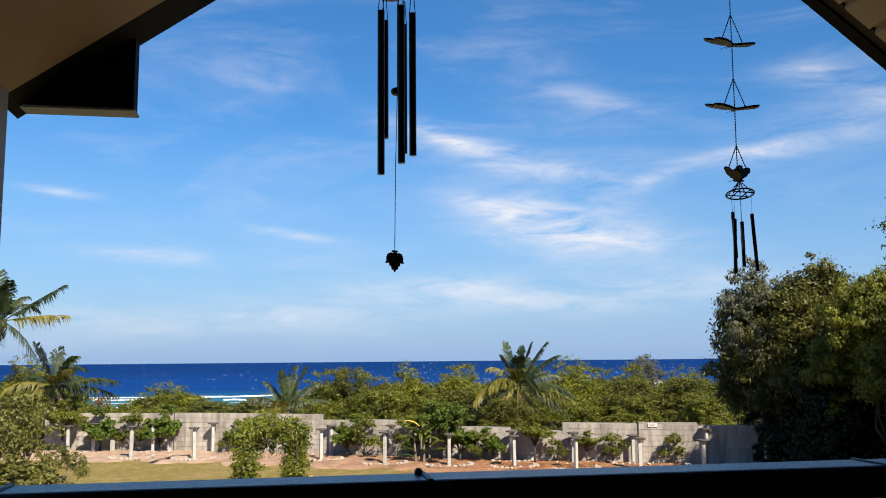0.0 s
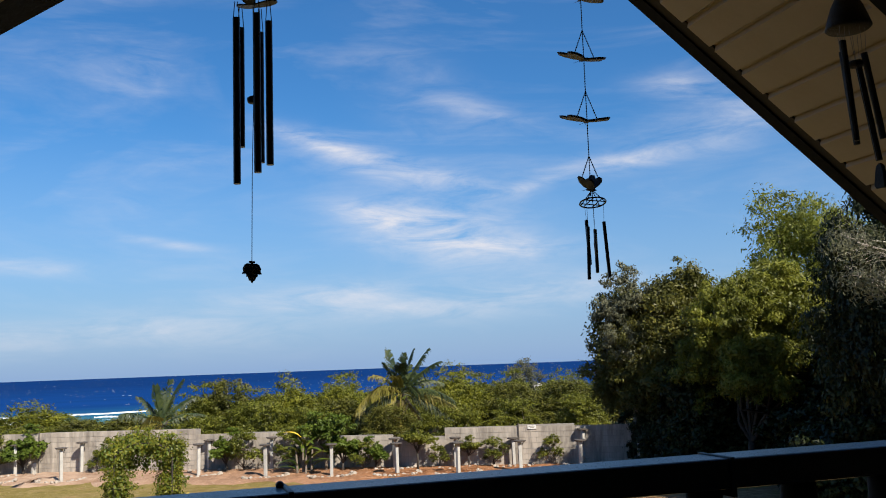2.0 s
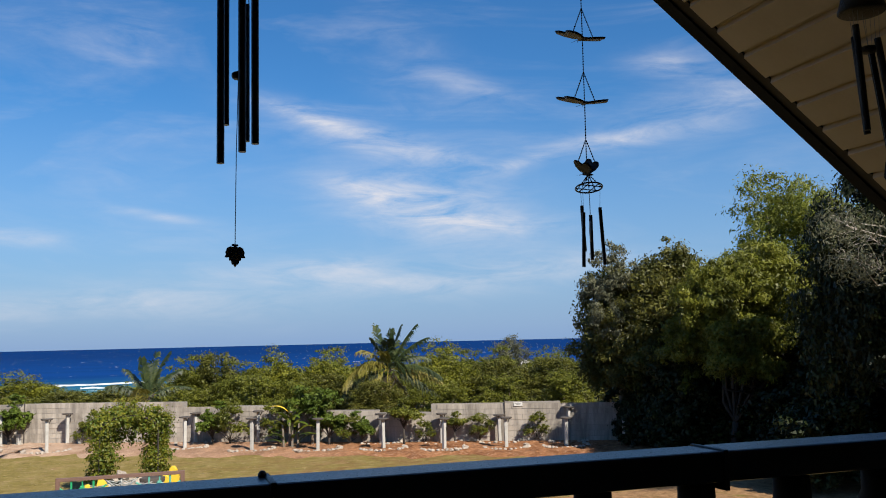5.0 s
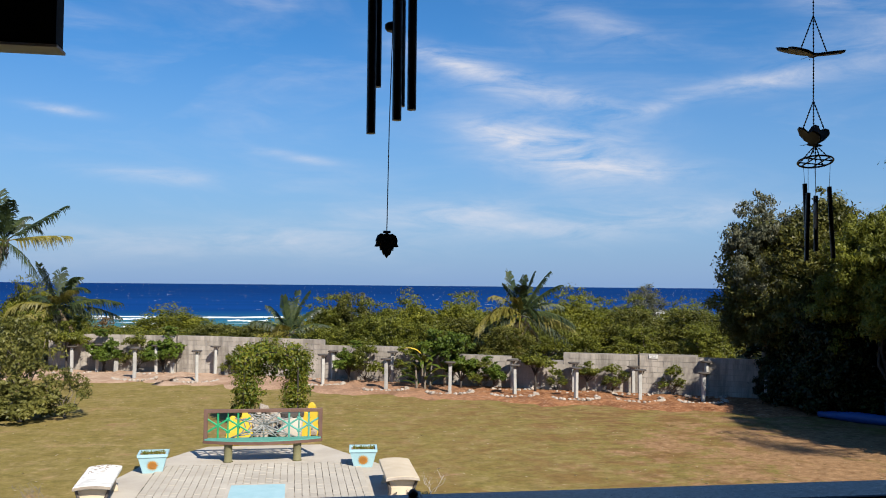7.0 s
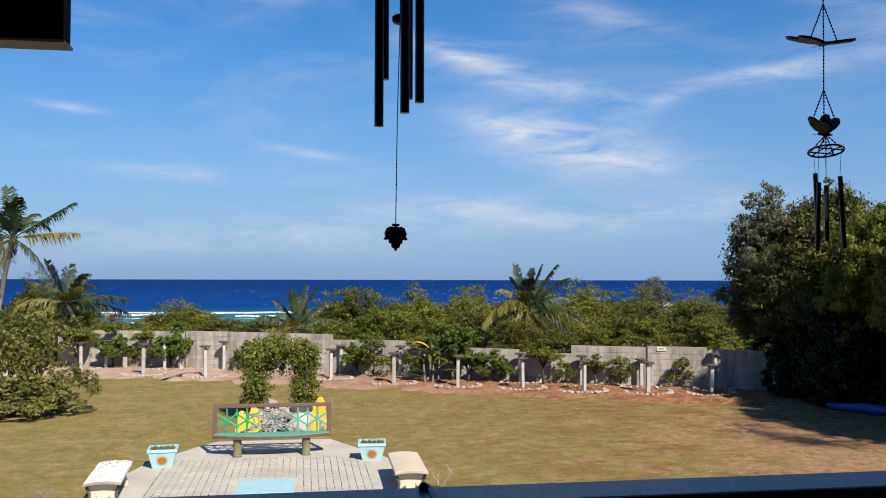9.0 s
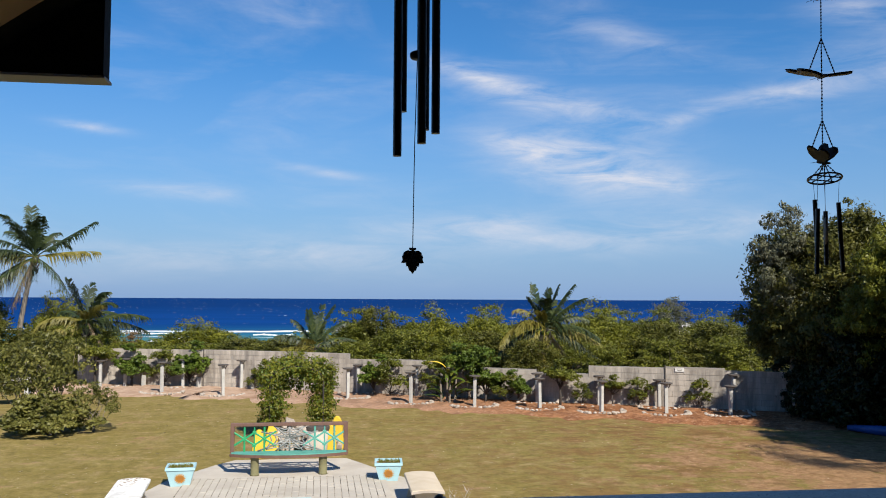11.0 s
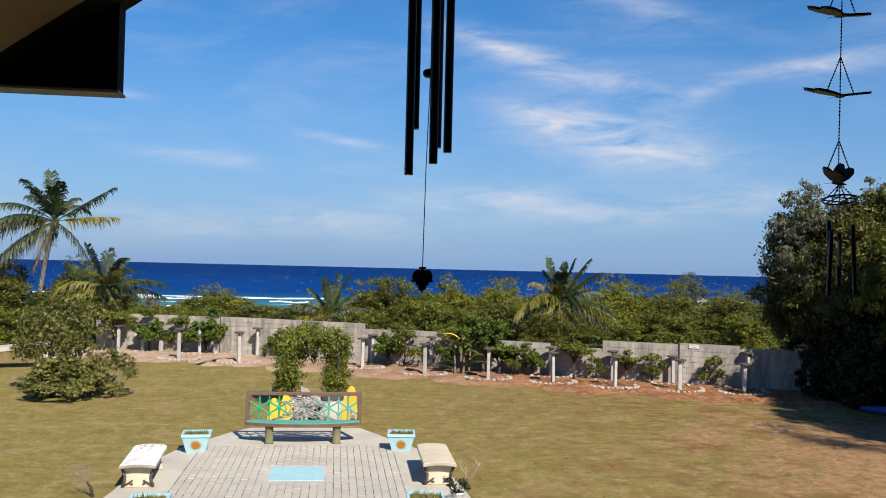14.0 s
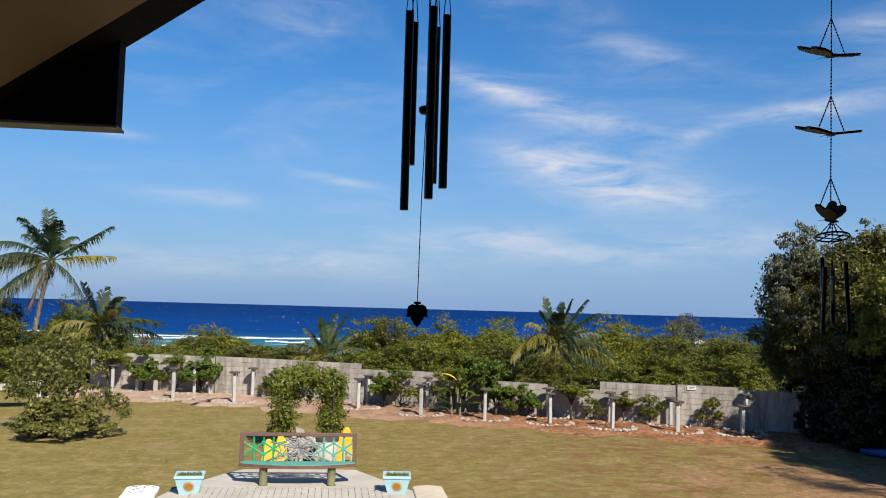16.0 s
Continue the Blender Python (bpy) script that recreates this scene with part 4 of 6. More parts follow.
def bell_chime():
    c = thing("bell_chime", Matrix.Translation((-0.021, -0.100, 1.215)) @ Matrix.Scale(0.68, 4) @ pose(1.600, 1.38, 0), "dark bronze bell chime with tubes, hung from the soffit", "wind chime")
    bm = bmesh.new()
    for i in range(26):
        z0 = 4.66 + i * 0.020
        pts = [(0.0065 * math.cos(k * math.tau / 12) * (1 if i % 2 else 0.15), 0.0065 * math.cos(k * math.tau / 12) * (0.15 if i % 2 else 1), z0 + 0.012 + 0.013 * math.sin(k * math.tau / 12)) for k in range(13)]
        tube(bm, pts, 0.0018, 5, False)
    part("chain", bm, CHAIN, c, "", True)
    bm = lathe(bmesh.new(), [(0.050, 0.0), (0.054, 0.004), (0.051, 0.014), (0.045, 0.034), (0.037, 0.058), (0.026, 0.080), (0.012, 0.093), (0.005, 0.100)], 28, (0, 0, 4.562))
    part("bell", bm, BRONZE, c, "ribbed dark bronze bell", True)
    for x, y, top, low, lx in ((-0.036, -0.015, 4.525, 4.278, 0.012), (-0.004, 0.024, 4.513, 4.280, 0.018), (0.018, -0.022, 4.496, 4.285, 0.032), (0.032, 0.015, 4.490, 4.240, 0.036)):
        d = Vector((lx, 0, low - top))
        part("tube", tube(bmesh.new(), [(x, y, top), Vector((x, y, top)) + d], 0.0080, 10), BRONZE, c, "dark bronze tube")
        s = bmesh.new()
        for dx in (-0.005, 0.006):
            tube(s, [(x + dx, y, top - 0.004), (x + dx * 1.4, y * 1.1, 4.566)], 0.0005, 4)
        part("line", s, NYLON, c)
    bm = lathe(bmesh.new(), [(0.018, -0.006), (0.022, 0.0), (0.018, 0.006)], 14, (0.012, 0, 4.475))
    part("clapper", bm, BRONZE, c, "", True)
    part("line", tube(bmesh.new(), [(0, 0, 4.565), (0.012, 0, 4.475), (0.045, 0, 4.235)], 0.0006, 4), NYLON, c)
    o = prism("sail", [(-0.046, -0.04), (-0.03, -0.046), (0.0, -0.042), (0.03, -0.046), (0.046, -0.036), (0.034, 0.012), (0.022, 0.034), (0.0, 0.042), (-0.022, 0.034), (-0.034, 0.012)], "y", -0.006, 0.006, FASCIA, c, 0.002)
    o.matrix_basis = pose(0.052, 0, 4.200, 0, -8, 66) @ Matrix.Scale(0.7, 4)


bell_chime()


# ---- block wall ----
def wall_top(s):
    """Height of the coping at the distance s along the wall: the wall steps."""
    for upto, h in ((5.93, 1.58), (12.75, 1.60), (14.3, 1.36), (16.3, 1.42), (18.5, 1.16), (20.6, 1.22), (22.6, 1.12), (25.35, 1.42), (27.4, 1.46), (99, 1.38)):
        if s < upto:
            return h


BLOCKS_AT = (26.0, 42.5)


def build_wall():
    wall = thing("block_wall", pose(0, 0, 0), "weathered grey concrete block garden wall", "wall", kind="structure")
    # core with mortar, stepped like the courses
    steps = [0, 5.93, 12.75, 14.3, 16.3, 18.5, 20.6, 22.6, 25.35, 27.4, WALL_LEN]
    corners = [0.0]
    for a, b in zip(WALL_LINE, WALL_LINE[1:]):
        corners.append(corners[-1] + math.hypot(b[0] - a[0], b[1] - a[1]))
    cuts = sorted(set([round(c, 3) for c in corners + steps if c <= WALL_LEN]))
    bm = bmesh.new()
    for a, b in zip(cuts, cuts[1:]):
        if b - a < 0.05:
            continue
        h = wall_top((a + b) / 2)
        p, d = along(WALL_LINE, a + 0.001)
        q, _ = along(WALL_LINE, b - 0.001)
        n = Vector((-d.y, d.x, 0))
        vs = [bm.verts.new(w + Vector((0, 0, z))) for z in (-0.3, h) for w in (p, q, q + n * 0.15, p + n * 0.15)]
        for f in ((0, 1, 2, 3), (4, 5, 6, 7), (0, 1, 5, 4), (1, 2, 6, 5), (2, 3, 7, 6), (3, 0, 4, 7)):
            bm.faces.new([vs[k] for k in f])
    part("core", bm, MORTAR, wall, "grey mortar core")
    return wall


WALL = build_wall()


def build_poles():
    for s in (5.93, 25.35):
        p, d = along(WALL_LINE, s)
        a = math.degrees(math.atan2(d.y, d.x))
        bm = tube(bmesh.new(), [(0, -0.035, -0.1), (0.004, -0.032, 0.8), (0, -0.035, max(wall_top(s - 0.1), wall_top(s + 0.1)) + 0.06)], 0.022, 8)
        o = part("pole", bm, DISC, WALL, "thin dark pole against the wall")
        o.matrix_basis = pose(p.x, p.y, 0, 0, 0, a)
    # small white notice on the wall
    p, d = along(WALL_LINE, 25.85)
    a = math.degrees(math.atan2(d.y, d.x))
    sign = thing("notice", pose(p.x, p.y, 1.37, 0, 0, a), "small white notice fixed near the top of the wall", "sign")
    boxed("plate", (-0.16, -0.045, -0.07), (0.16, -0.025, 0.07), WHITE, sign, 0.003)
    for k, w in enumerate((0.11, 0.08)):
        boxed("writing", (-w, -0.049, 0.022 - k * 0.05), (w, -0.046, 0.036 - k * 0.05), DISC, sign)


build_poles()


# ---- posts with round tops, ringed with stones ----
def bird_post(at, height, group, radius=0.30, lean=0.0):
    ob = thing("garden_post", pose(at[0], at[1], 0, lean, lean * 0.6, at[0] * 37 % 60 - 30), "short concrete post carrying a dark round tray", "post", group)
    bm = box(bmesh.new(), (-0.058, -0.058, -0.1), (0.058, 0.058, height - 0.04), 0.015)
    part("post", bm, POST, ob)
    bm = lathe(bmesh.new(), [(radius * 0.9, height - 0.045), (radius, height - 0.03), (radius, height), (radius * 0.9, height + 0.008)], 20)
    part("tray", bm, DISC, ob, "dark round wooden tray")
    part("bracket", tube(bmesh.new(), [(0, 0, height - 0.20), (0.09, 0, height - 0.15), (0.13, 0, height - 0.045)], 0.018, 6), DISC, ob)
    return ob


FRONT_POSTS = [(-6.22, 36.3, 1.27), (-3.72, 35.3, 1.23), (1.10, 33.9, 1.18), (3.35, 32.1, 1.16), (5.52, 30.95, 1.13), (7.67, 30.0, 1.10), (9.60, 29.05, 1.08), (11.63, 28.3, 1.07), (13.62, 27.7, 1.02)]
BACK_POSTS = [(-9.22, 39.0, 1.15), (-8.26, 39.2, 1.22), (-5.73, 38.5, 1.22), (-3.26, 37.9, 1.22), (1.56, 35.6, 1.18), (3.80, 34.2, 1.25), (8.05, 31.8, 1.12), (10.09, 30.8, 1.10), (12.06, 30.0, 1.02), (14.35, 29.0, 1.28)]
for i, (x, y, h) in enumerate(FRONT_POSTS):
    bird_post((x, y), h, "posts along the bed", 0.21, (0.8, -1.0, 0.5, -0.6)[i % 4])
for i, (x, y, h) in enumerate(BACK_POSTS):
    bird_post((x, y), h, "posts along the bed", 0.21, (-0.5, 1.2, -0.9, 0.4)[i % 4])
# bare post stumps and a post under the trees
for x, y, h in ((-7.5, 39.3, 0.5), (-5.1, 38.6, 0.45), (-2.8, 37.8, 0.45), (17.6, 27.2, 1.15), (15.65, 27.2, 0.95)):
    ob = thing("bare_post", pose(x, y, 0, 0, 1.5, x * 20 % 70), "bare pale concrete post in the bed", "post", "posts along the bed")
    part("post", box(bmesh.new(), (-0.07, -0.07, -0.1), (0.07, 0.07, h), 0.012), POST, ob)


def stone_meshes():
    out = []
    for k in range(5):
        rng = np.random.default_rng(40 + k)
        bm = bmesh.new()
        bmesh.ops.create_icosphere(bm, subdivisions=1, radius=1.0)
        for v in bm.verts:
            v.co = Vector(v.co) * rng.uniform(0.75, 1.15)
            v.co.z *= 0.7
        me = bpy.data.meshes.new("stone")
        bm.to_mesh(me)
        bm.free()
        me.materials.append(STONE)
        out.append(me)
    return out


STONES = stone_meshes()


def stone_ring(x, y, r, a0, a1, n, size, seed):
    rng = np.random.default_rng(seed)
    ring = thing("stone_edging", pose(x, y, 0), "arc of pale coral stones round a planting hole", "stone edging", "stone edgings")
    for i in range(n):
        a = radians(a0 + (a1 - a0) * (i + rng.uniform(-0.2, 0.2)) / (n - 1))
        o = finish(new("stone", STONES[int(rng.integers(5))]), ring)
        s = size * rng.uniform(0.7, 1.3)
        o.matrix_basis = pose(r * math.cos(a) * 1.35, r * math.sin(a), s * 0.35 + 0.03, rng.uniform(-20, 20), rng.uniform(-20, 20), rng.uniform(0, 360)) @ Matrix.Scale(s, 4)


for i, (x, y, h) in enumerate(FRONT_POSTS):
    stone_ring(x, y, 0.60, 165, 375, 18, 0.085, 60 + i)
for i, (x, y, h) in enumerate(BACK_POSTS):
    if i in (0, 2, 4, 6, 7, 8, 9):
        stone_ring(x, y, 0.55, 180, 360, 10, 0.08, 80 + i)


# ---- paved terrace ----
def build_terrace():
    left = [(-3.80, 12.0), (-3.74, 15.1), (-3.55, 17.6), (-3.16, 19.2), (-2.35, 20.8), (-1.95, 21.4)]
    right = [(0.68, 21.4), (1.15, 20.4), (1.85, 19.0), (2.20, 17.7), (2.42, 14.9), (2.48, 12.0)]
    slab = prism("pavement", left + right, "z", -0.15, 0.035, SLAB, None, 0.008)
    tagged(slab, "pale concrete terrace with a paved middle", "terrace", kind="structure")
    bed = boxed("paver_bed", (-2.75, 12.6, 0.030), (1.36, 19.16, 0.0575), JOINT, slab)
    bm = box(bmesh.new(), (-0.0635, -0.1274, 0.0), (0.0635, 0.1274, 0.030), 0.004)
    me = bpy.data.meshes.new("paver")
    bm.to_mesh(me)
    bm.free()
    me.materials.append(PAVER)
    rng = np.random.default_rng(3)
    x, col, count = -2.66, 0, 0
    base_v = [Vector(v.co) for v in me.vertices]
    base_f = [tuple(p.vertices) for p in me.polygons]
    rest_v, rest_f = [], []
    while x < 1.40:
        y = 19.10 - (0.128 if col % 2 else 0.0)
        while y > 13.5:
            if not (-1.21 < x < -0.04 and 15.92 < y < 17.28):
                m = pose(x, y + rng.uniform(-0.006, 0.006), 0.036 + rng.uniform(-0.003, 0.003), rng.uniform(-0.8, 0.8), rng.uniform(-0.8, 0.8), rng.uniform(-1.2, 1.2))
                if y < 16.4 and count < 300:
                    o = finish(new("paver", me), slab)
                    o.matrix_basis = m
                    count += 1
                else:
                    k = len(rest_v)
                    rest_v += [m @ q for q in base_v]
                    rest_f += [tuple(a + k for a in f) for f in base_f]
            y -= 0.256
        x += 0.139
        col += 1
    o = finish(new("pavers", mesh_of("pavers", rest_v, rest_f, PAVER)), slab)
    tagged(o, kind="stuff")
    boxed("cover_frame", (-1.215, 15.90, 0.036), (-0.045, 17.30, 0.0615), SLAB, slab, 0.004)
    cover = thing("access_cover", pose(-0.625, 16.6, 0.060), "pale blue painted access cover in the paving", "cover")
    boxed("plate", (-0.505, -0.545, 0), (0.505, 0.545, 0.014), AQUA, cover, 0.004)
    boxed("lifting_plate", (-0.09, -0.52, 0.0145), (0.09, -0.26, 0.019), AQUA, cover, 0.002)


build_terrace()


def web_bench():
    b = thing("garden_bench", pose(-0.63, 19.75, 0.036), "concrete garden bench with a spider-web openwork back", "bench")
    half = 1.28
    # seat: straight behind, bowed in front
    outline = [(-half, 0.08)] + [(x, -0.16 - 0.30 * (1 - (x / half) ** 2)) for x in np.linspace(-half, half, 17)] + [(half, 0.08)]
    prism("seat", outline, "z", 0.395, 0.455, BROWN, b, 0.01)
    inner = [(-half + 0.03, 0.06)] + [(x, -0.13 - 0.30 * (1 - (x / half) ** 2)) for x in np.linspace(-half + 0.03, half - 0.03, 17)] + [(half - 0.03, 0.06)]
    s = prism("seat_top", inner, "z", 0.456, 0.475, TEAL, b, 0.004)
    tagged(s, "teal painted seat top")
    for x in (-0.735, 0.735):
        part("leg", lathe(bmesh.new(), [(0.105, 0.0), (0.09, 0.03), (0.088, 0.38), (0.10, 0.396)], 18, (x, -0.20, 0)), OLIVE, b, "round olive concrete leg", True)
    z0, z1 = 0.475, 1.10
    boxed("top_rail", (-half, -0.03, z1 - 0.075), (half, 0.05, z1), BROWN, b, 0.008)
    for x in (-half, half - 0.085):
        boxed("side_post", (x, -0.031, 0.455), (x + 0.085, 0.051, z1 + 0.004), BROWN, b, 0.008)
    zm = (z0 + z1 - 0.075) / 2
    hh = (z1 - 0.075 - z0) / 2
    # the web: spokes and rings of bent bar
    web = bmesh.new()
    ends = [(-0.34, hh), (0, hh), (0.34, hh), (0.62, 0.55 * hh), (0.70, -hh), (0.30, -hh), (0, -hh), (-0.30, -hh), (-0.70, -hh), (-0.62, 0.55 * hh)]
    for x, z in ends:
        tube(web, [(0, 0.01, zm), (x, 0.01, zm + z)], [0.024, 0.019], 6)
    for q in (0.20, 0.40, 0.62, 0.86):
        for (ax, az), (bx, bz) in zip(ends, ends[1:] + ends[:1]):
            a, c = Vector((ax * q * 0.85, 0.01, zm + az * q)), Vector((bx * q * 0.85, 0.01, zm + bz * q))
            m = (a + c) / 2
            m = m + (Vector((0, 0.01, zm)) - m) * 0.20
            tube(web, [a, a.lerp(m, 0.6), m, c.lerp(m, 0.6), c], 0.015, 5)
    part("web", web, WEBGREY, b, "silver-grey spider web bars", True)
    for sx, mat, lab in ((-1, GREEN, "green painted bar"), (1, TEAL, "grey-green painted bar")):
        for cx in (0.55, 0.98):
            for ang in (0, 58, 122, 180, 238, 302):
                r = 0.24 if ang in (0, 180) else 0.30
                dx, dz = r * math.sin(radians(ang)), r * math.cos(radians(ang))
                dz = max(min(dz, hh), -hh) if ang not in (0, 180) else math.copysign(hh, dz)
                part("bar", tube(bmesh.new(), [(sx * cx, 0.012, zm), (sx * cx + dx, 0.012, zm + dz)], 0.023, 6), mat, b, lab)
        part("bar", tube(bmesh.new(), [(sx * 0.765, 0.012, z0), (sx * 0.765, 0.012, z1 - 0.075)], 0.017, 6), mat, b, lab)


web_bench()


def stool(x, y, turn, label, top_mat):
    s = thing("garden_stool", pose(x, y, 0.036, 0, 0, turn), label, "bench", "concrete seats by the terrace")
    prof = []
    for i in range(9):
        q = -1 + i / 4
        prof.append((0.30 * q, 0.445 - 0.030 * q * q))
    under = [(p, z - 0.065) for p, z in prof[::-1]]
    prism("seat", prof + under, "y", -0.85, 0.85, top_mat, s, 0.012)
    edge = [(p * 1.01, z - 0.012) for p, z in prof] + [(p * 1.01, z - 0.055) for p, z in prof[::-1]]
    e = prism("seat_edge", edge, "y", -0.862, -0.852, STONE, s)
    for yy in (-0.70, 0.60):
        out = [(-0.26, 0.40), (0.26, 0.40), (0.24, 0.26), (0.20, 0.16), (0.24, 0.05), (0.27, 0.0), (-0.27, 0.0), (-0.24, 0.05), (-0.20, 0.16), (-0.24, 0.26)]
        prism("support", out, "y", yy, yy + 0.09, CREAM, s, 0.01)
    for sx in (-1, 1):
        curl = bmesh.new()
        tube(curl, [(sx * 0.26, -0.72, 0.39), (sx * 0.255, -0.72, 0.30), (sx * 0.215, -0.72, 0.20), (sx * 0.22, -0.72, 0.12), (sx * 0.26, -0.72, 0.03)], 0.027, 6)
        tube(curl, [(sx * 0.24, -0.72, 0.035), (sx * 0.15, -0.72, 0.09), (sx * 0.09, -0.72, 0.13)], 0.016, 6)
        tube(curl, [(sx * 0.15, -0.72, 0.09), (sx * 0.08, -0.72, 0.06)], 0.014, 6)
        part("scroll", curl, DISC, s, "dark moulded scroll", True)


stool(-3.38, 16.48, 4, "cream concrete seat with a flaking white top", FLAKED)
crust = thing("crust", pose(-3.38, 16.48, 0.036, 0, 0, 4), "dark peeling crust on the white top of the concrete seat", "crust")
crust_rng = np.random.default_rng(17)
for i in range(26):
    bm = bmesh.new()
    bmesh.ops.create_icosphere(bm, subdivisions=1, radius=1.0)
    for v in bm.verts:
        v.co = Vector(v.co) * crust_rng.uniform(0.7, 1.2)
    q = crust_rng.uniform(-0.9, 0.9)
    o = part("flake", bm, STONE, crust)
    o.matrix_basis = pose(0.27 * q, 0.82 - 0.62 * crust_rng.random() ** 2.0, 0.447 - 0.028 * q * q, 0, 0, crust_rng.uniform(0, 180)) @ Matrix.Diagonal((crust_rng.uniform(0.015, 0.05), crust_rng.uniform(0.012, 0.03), 0.012, 1))
stool(1.97, 16.52, -1, "cream concrete seat with a smooth pinkish top", CREAM)


def grass_tuft(parent, z, half, n, height, mat, seed, name="grass"):
    rng = np.random.default_rng(seed)
    v, f = [], []
    for i in range(n):
        x, y = rng.uniform(-half, half, 2)
        dx, dy = rng.normal(size=2) * height * 0.45
        h = height * rng.uniform(0.4, 1.2)
        w = 0.008
        a = rng.uniform(0, math.pi)
        k = len(v)
        v += [(x - w * math.cos(a), y - w * math.sin(a), z), (x + w * math.cos(a), y + w * math.sin(a), z), (x + dx, y + dy, z + h)]
        f.append((k, k + 1, k + 2))
    return finish(new(name, mesh_of(name, v, f, mat)), parent)


def flower_pot(x, y, turn, seed):
    p = thing("planter", pose(x, y, 0.036, 0, 0, turn), "pale blue square planter painted with a sunflower", "planter", "planters on the terrace")
    bm = bmesh.new()
    lo, hi, t = 0.19, 0.275, 0.035
    h = 0.39
    rings = [[(-lo, -lo, 0), (lo, -lo, 0), (lo, lo, 0), (-lo, lo, 0)], [(-hi, -hi, h - 0.06), (hi, -hi, h - 0.06), (hi, hi, h - 0.06), (-hi, hi, h - 0.06)]]
    r2 = hi + 0.02
    rings += [[(-r2, -r2, h - 0.055), (r2, -r2, h - 0.055), (r2, r2, h - 0.055), (-r2, r2, h - 0.055)], [(-r2, -r2, h), (r2, -r2, h), (r2, r2, h), (-r2, r2, h)]]
    r3 = r2 - 0.045
    rings += [[(-r3, -r3, h), (r3, -r3, h), (r3, r3, h), (-r3, r3, h)], [(-r3, -r3, h - 0.07), (r3, -r3, h - 0.07), (r3, r3, h - 0.07), (-r3, r3, h - 0.07)]]
    vs = [[bm.verts.new(q) for q in r] for r in rings]
    for a, b in zip(vs, vs[1:]):
        for k in range(4):
            bm.faces.new((a[k], a[(k + 1) % 4], b[(k + 1) % 4], b[k]))
    bm.faces.new(vs[0][::-1])
    bm.faces.new(vs[-1])
    part("pot", bm, AQUA, p)
    boxed("soil", (-r3, -r3, h - 0.069), (r3, r3, h - 0.045), SOIL, p)
    tilt = math.degrees(math.atan2(hi - lo, h - 0.06))
    flower = bmesh.new()
    for k in range(16):
        a = k * math.tau / 16
        c, s = math.cos(a), math.sin(a)
        vs = [flower.verts.new((c * r - s * o, -0.003, s * r + c * o)) for r, o in ((0.055, -0.02), (0.125, 0.0), (0.055, 0.02))]
        flower.faces.new(vs)
    fl = part("petals", flower, ORANGE, p, "orange painted sunflower petals")
    fl.matrix_basis = pose(0, -(lo + hi) / 2 - 0.004, 0.165, tilt, 0, 0)
    bm = lathe(bmesh.new(), [(0.072, 0.0), (0.070, 0.006)], 18)
    c = part("flower_centre", bm, RUSTBROWN, p, "dark orange flower centre")
    c.matrix_basis = pose(0, -(lo + hi) / 2 - 0.006, 0.165, 90 + tilt, 0, 0)
    grass_tuft(p, h - 0.05, r3 * 0.9, 260, 0.085, LEAF_GOLD, seed, "grass")


flower_pot(-2.80, 18.78, 4, 1)
flower_pot(1.49, 18.82, -4, 2)
flower_pot(-2.70, 13.60, 3, 3)
flower_pot(1.48, 13.62, -3, 4)


# ---- small growth at the edges of the terrace ----
def dry_bush(x, y, h, lean, n, label, seed, mat):
    """A short stump with thin dry stalks."""
    rng = np.random.default_rng(seed)
    ob = thing("dry_bush", pose(x, y, 0.0), label, "bush")
    top = Vector((lean * 0.25, 0.0, h * 0.35))
    part("stump", tube(bmesh.new(), [(0, 0, -0.05), (lean * 0.1, 0.02, h * 0.2), top], [0.045 * h, 0.035 * h, 0.022 * h], 7), DARKBARK, ob, smooth=True)
    for k in range(n):
        tip = top + Vector((lean * rng.uniform(0.2, 1.0) + rng.uniform(-0.25, 0.25), rng.uniform(-0.3, 0.3), h * rng.uniform(0.15, 0.7)))
        bm = limb(bmesh.new(), rng, top.lerp(Vector((0, 0, 0)), rng.uniform(0, 0.4)), tip, 0.006, 0.002, 0.10, 5)
        for j in range(4):
            p = top.lerp(tip, rng.uniform(0.4, 0.95))
            tube(bm, [p, p + Vector((rng.uniform(-0.12, 0.12), rng.uniform(-0.1, 0.1), rng.uniform(0.02, 0.16)))], [0.003, 0.0015], 4)
        part("stalk", bm, mat, ob)
    return ob


dry_bush(-3.95, 15.3, 0.75, -0.45, 9, "dark dry bush with thin stalks beside the terrace", 5, BARK)
dry_bush(2.46, 15.75, 0.52, 0.06, 5, "tuft of thin pale dry stalks at the terrace edge", 6, TWIG)


def potted_plant(x, y, label, leaf_mat, seed, pot_mat=None, size=0.24):
    rng = np.random.default_rng(seed)
    ob = thing("potted_plant", pose(x, y, 0.036), label, "potted plant")
    part("pot", lathe(bmesh.new(), [(0.075, 0.0), (0.085, 0.02), (0.11, 0.17), (0.118, 0.175), (0.118, 0.20), (0.10, 0.20), (0.095, 0.17)], 18), pot_mat or WHITE, ob, "", True)
    bm = bmesh.new()
    cl = []
    for k in range(9):
        a = k * 2.4
        tip = Vector((size * rng.uniform(0.4, 1.0) * math.cos(a), size * rng.uniform(0.4, 1.0) * math.sin(a), 0.20 + size * rng.uniform(0.2, 1.0)))
        limb(bm, rng, (0, 0, 0.17), tip, 0.008, 0.003, 0.12, 5)
        cl.append((np.array(tip), np.array([0.07, 0.07, 0.06])))
    part("stems", bm, DARKBARK, ob)
    v, f = leaf_cloud(rng, cl, 420, 0.06, 0.022, 0.3, 0.1, 0.3)
    finish(new("leaves", cloud_mesh("leaves", v, f, leaf_mat)), ob)


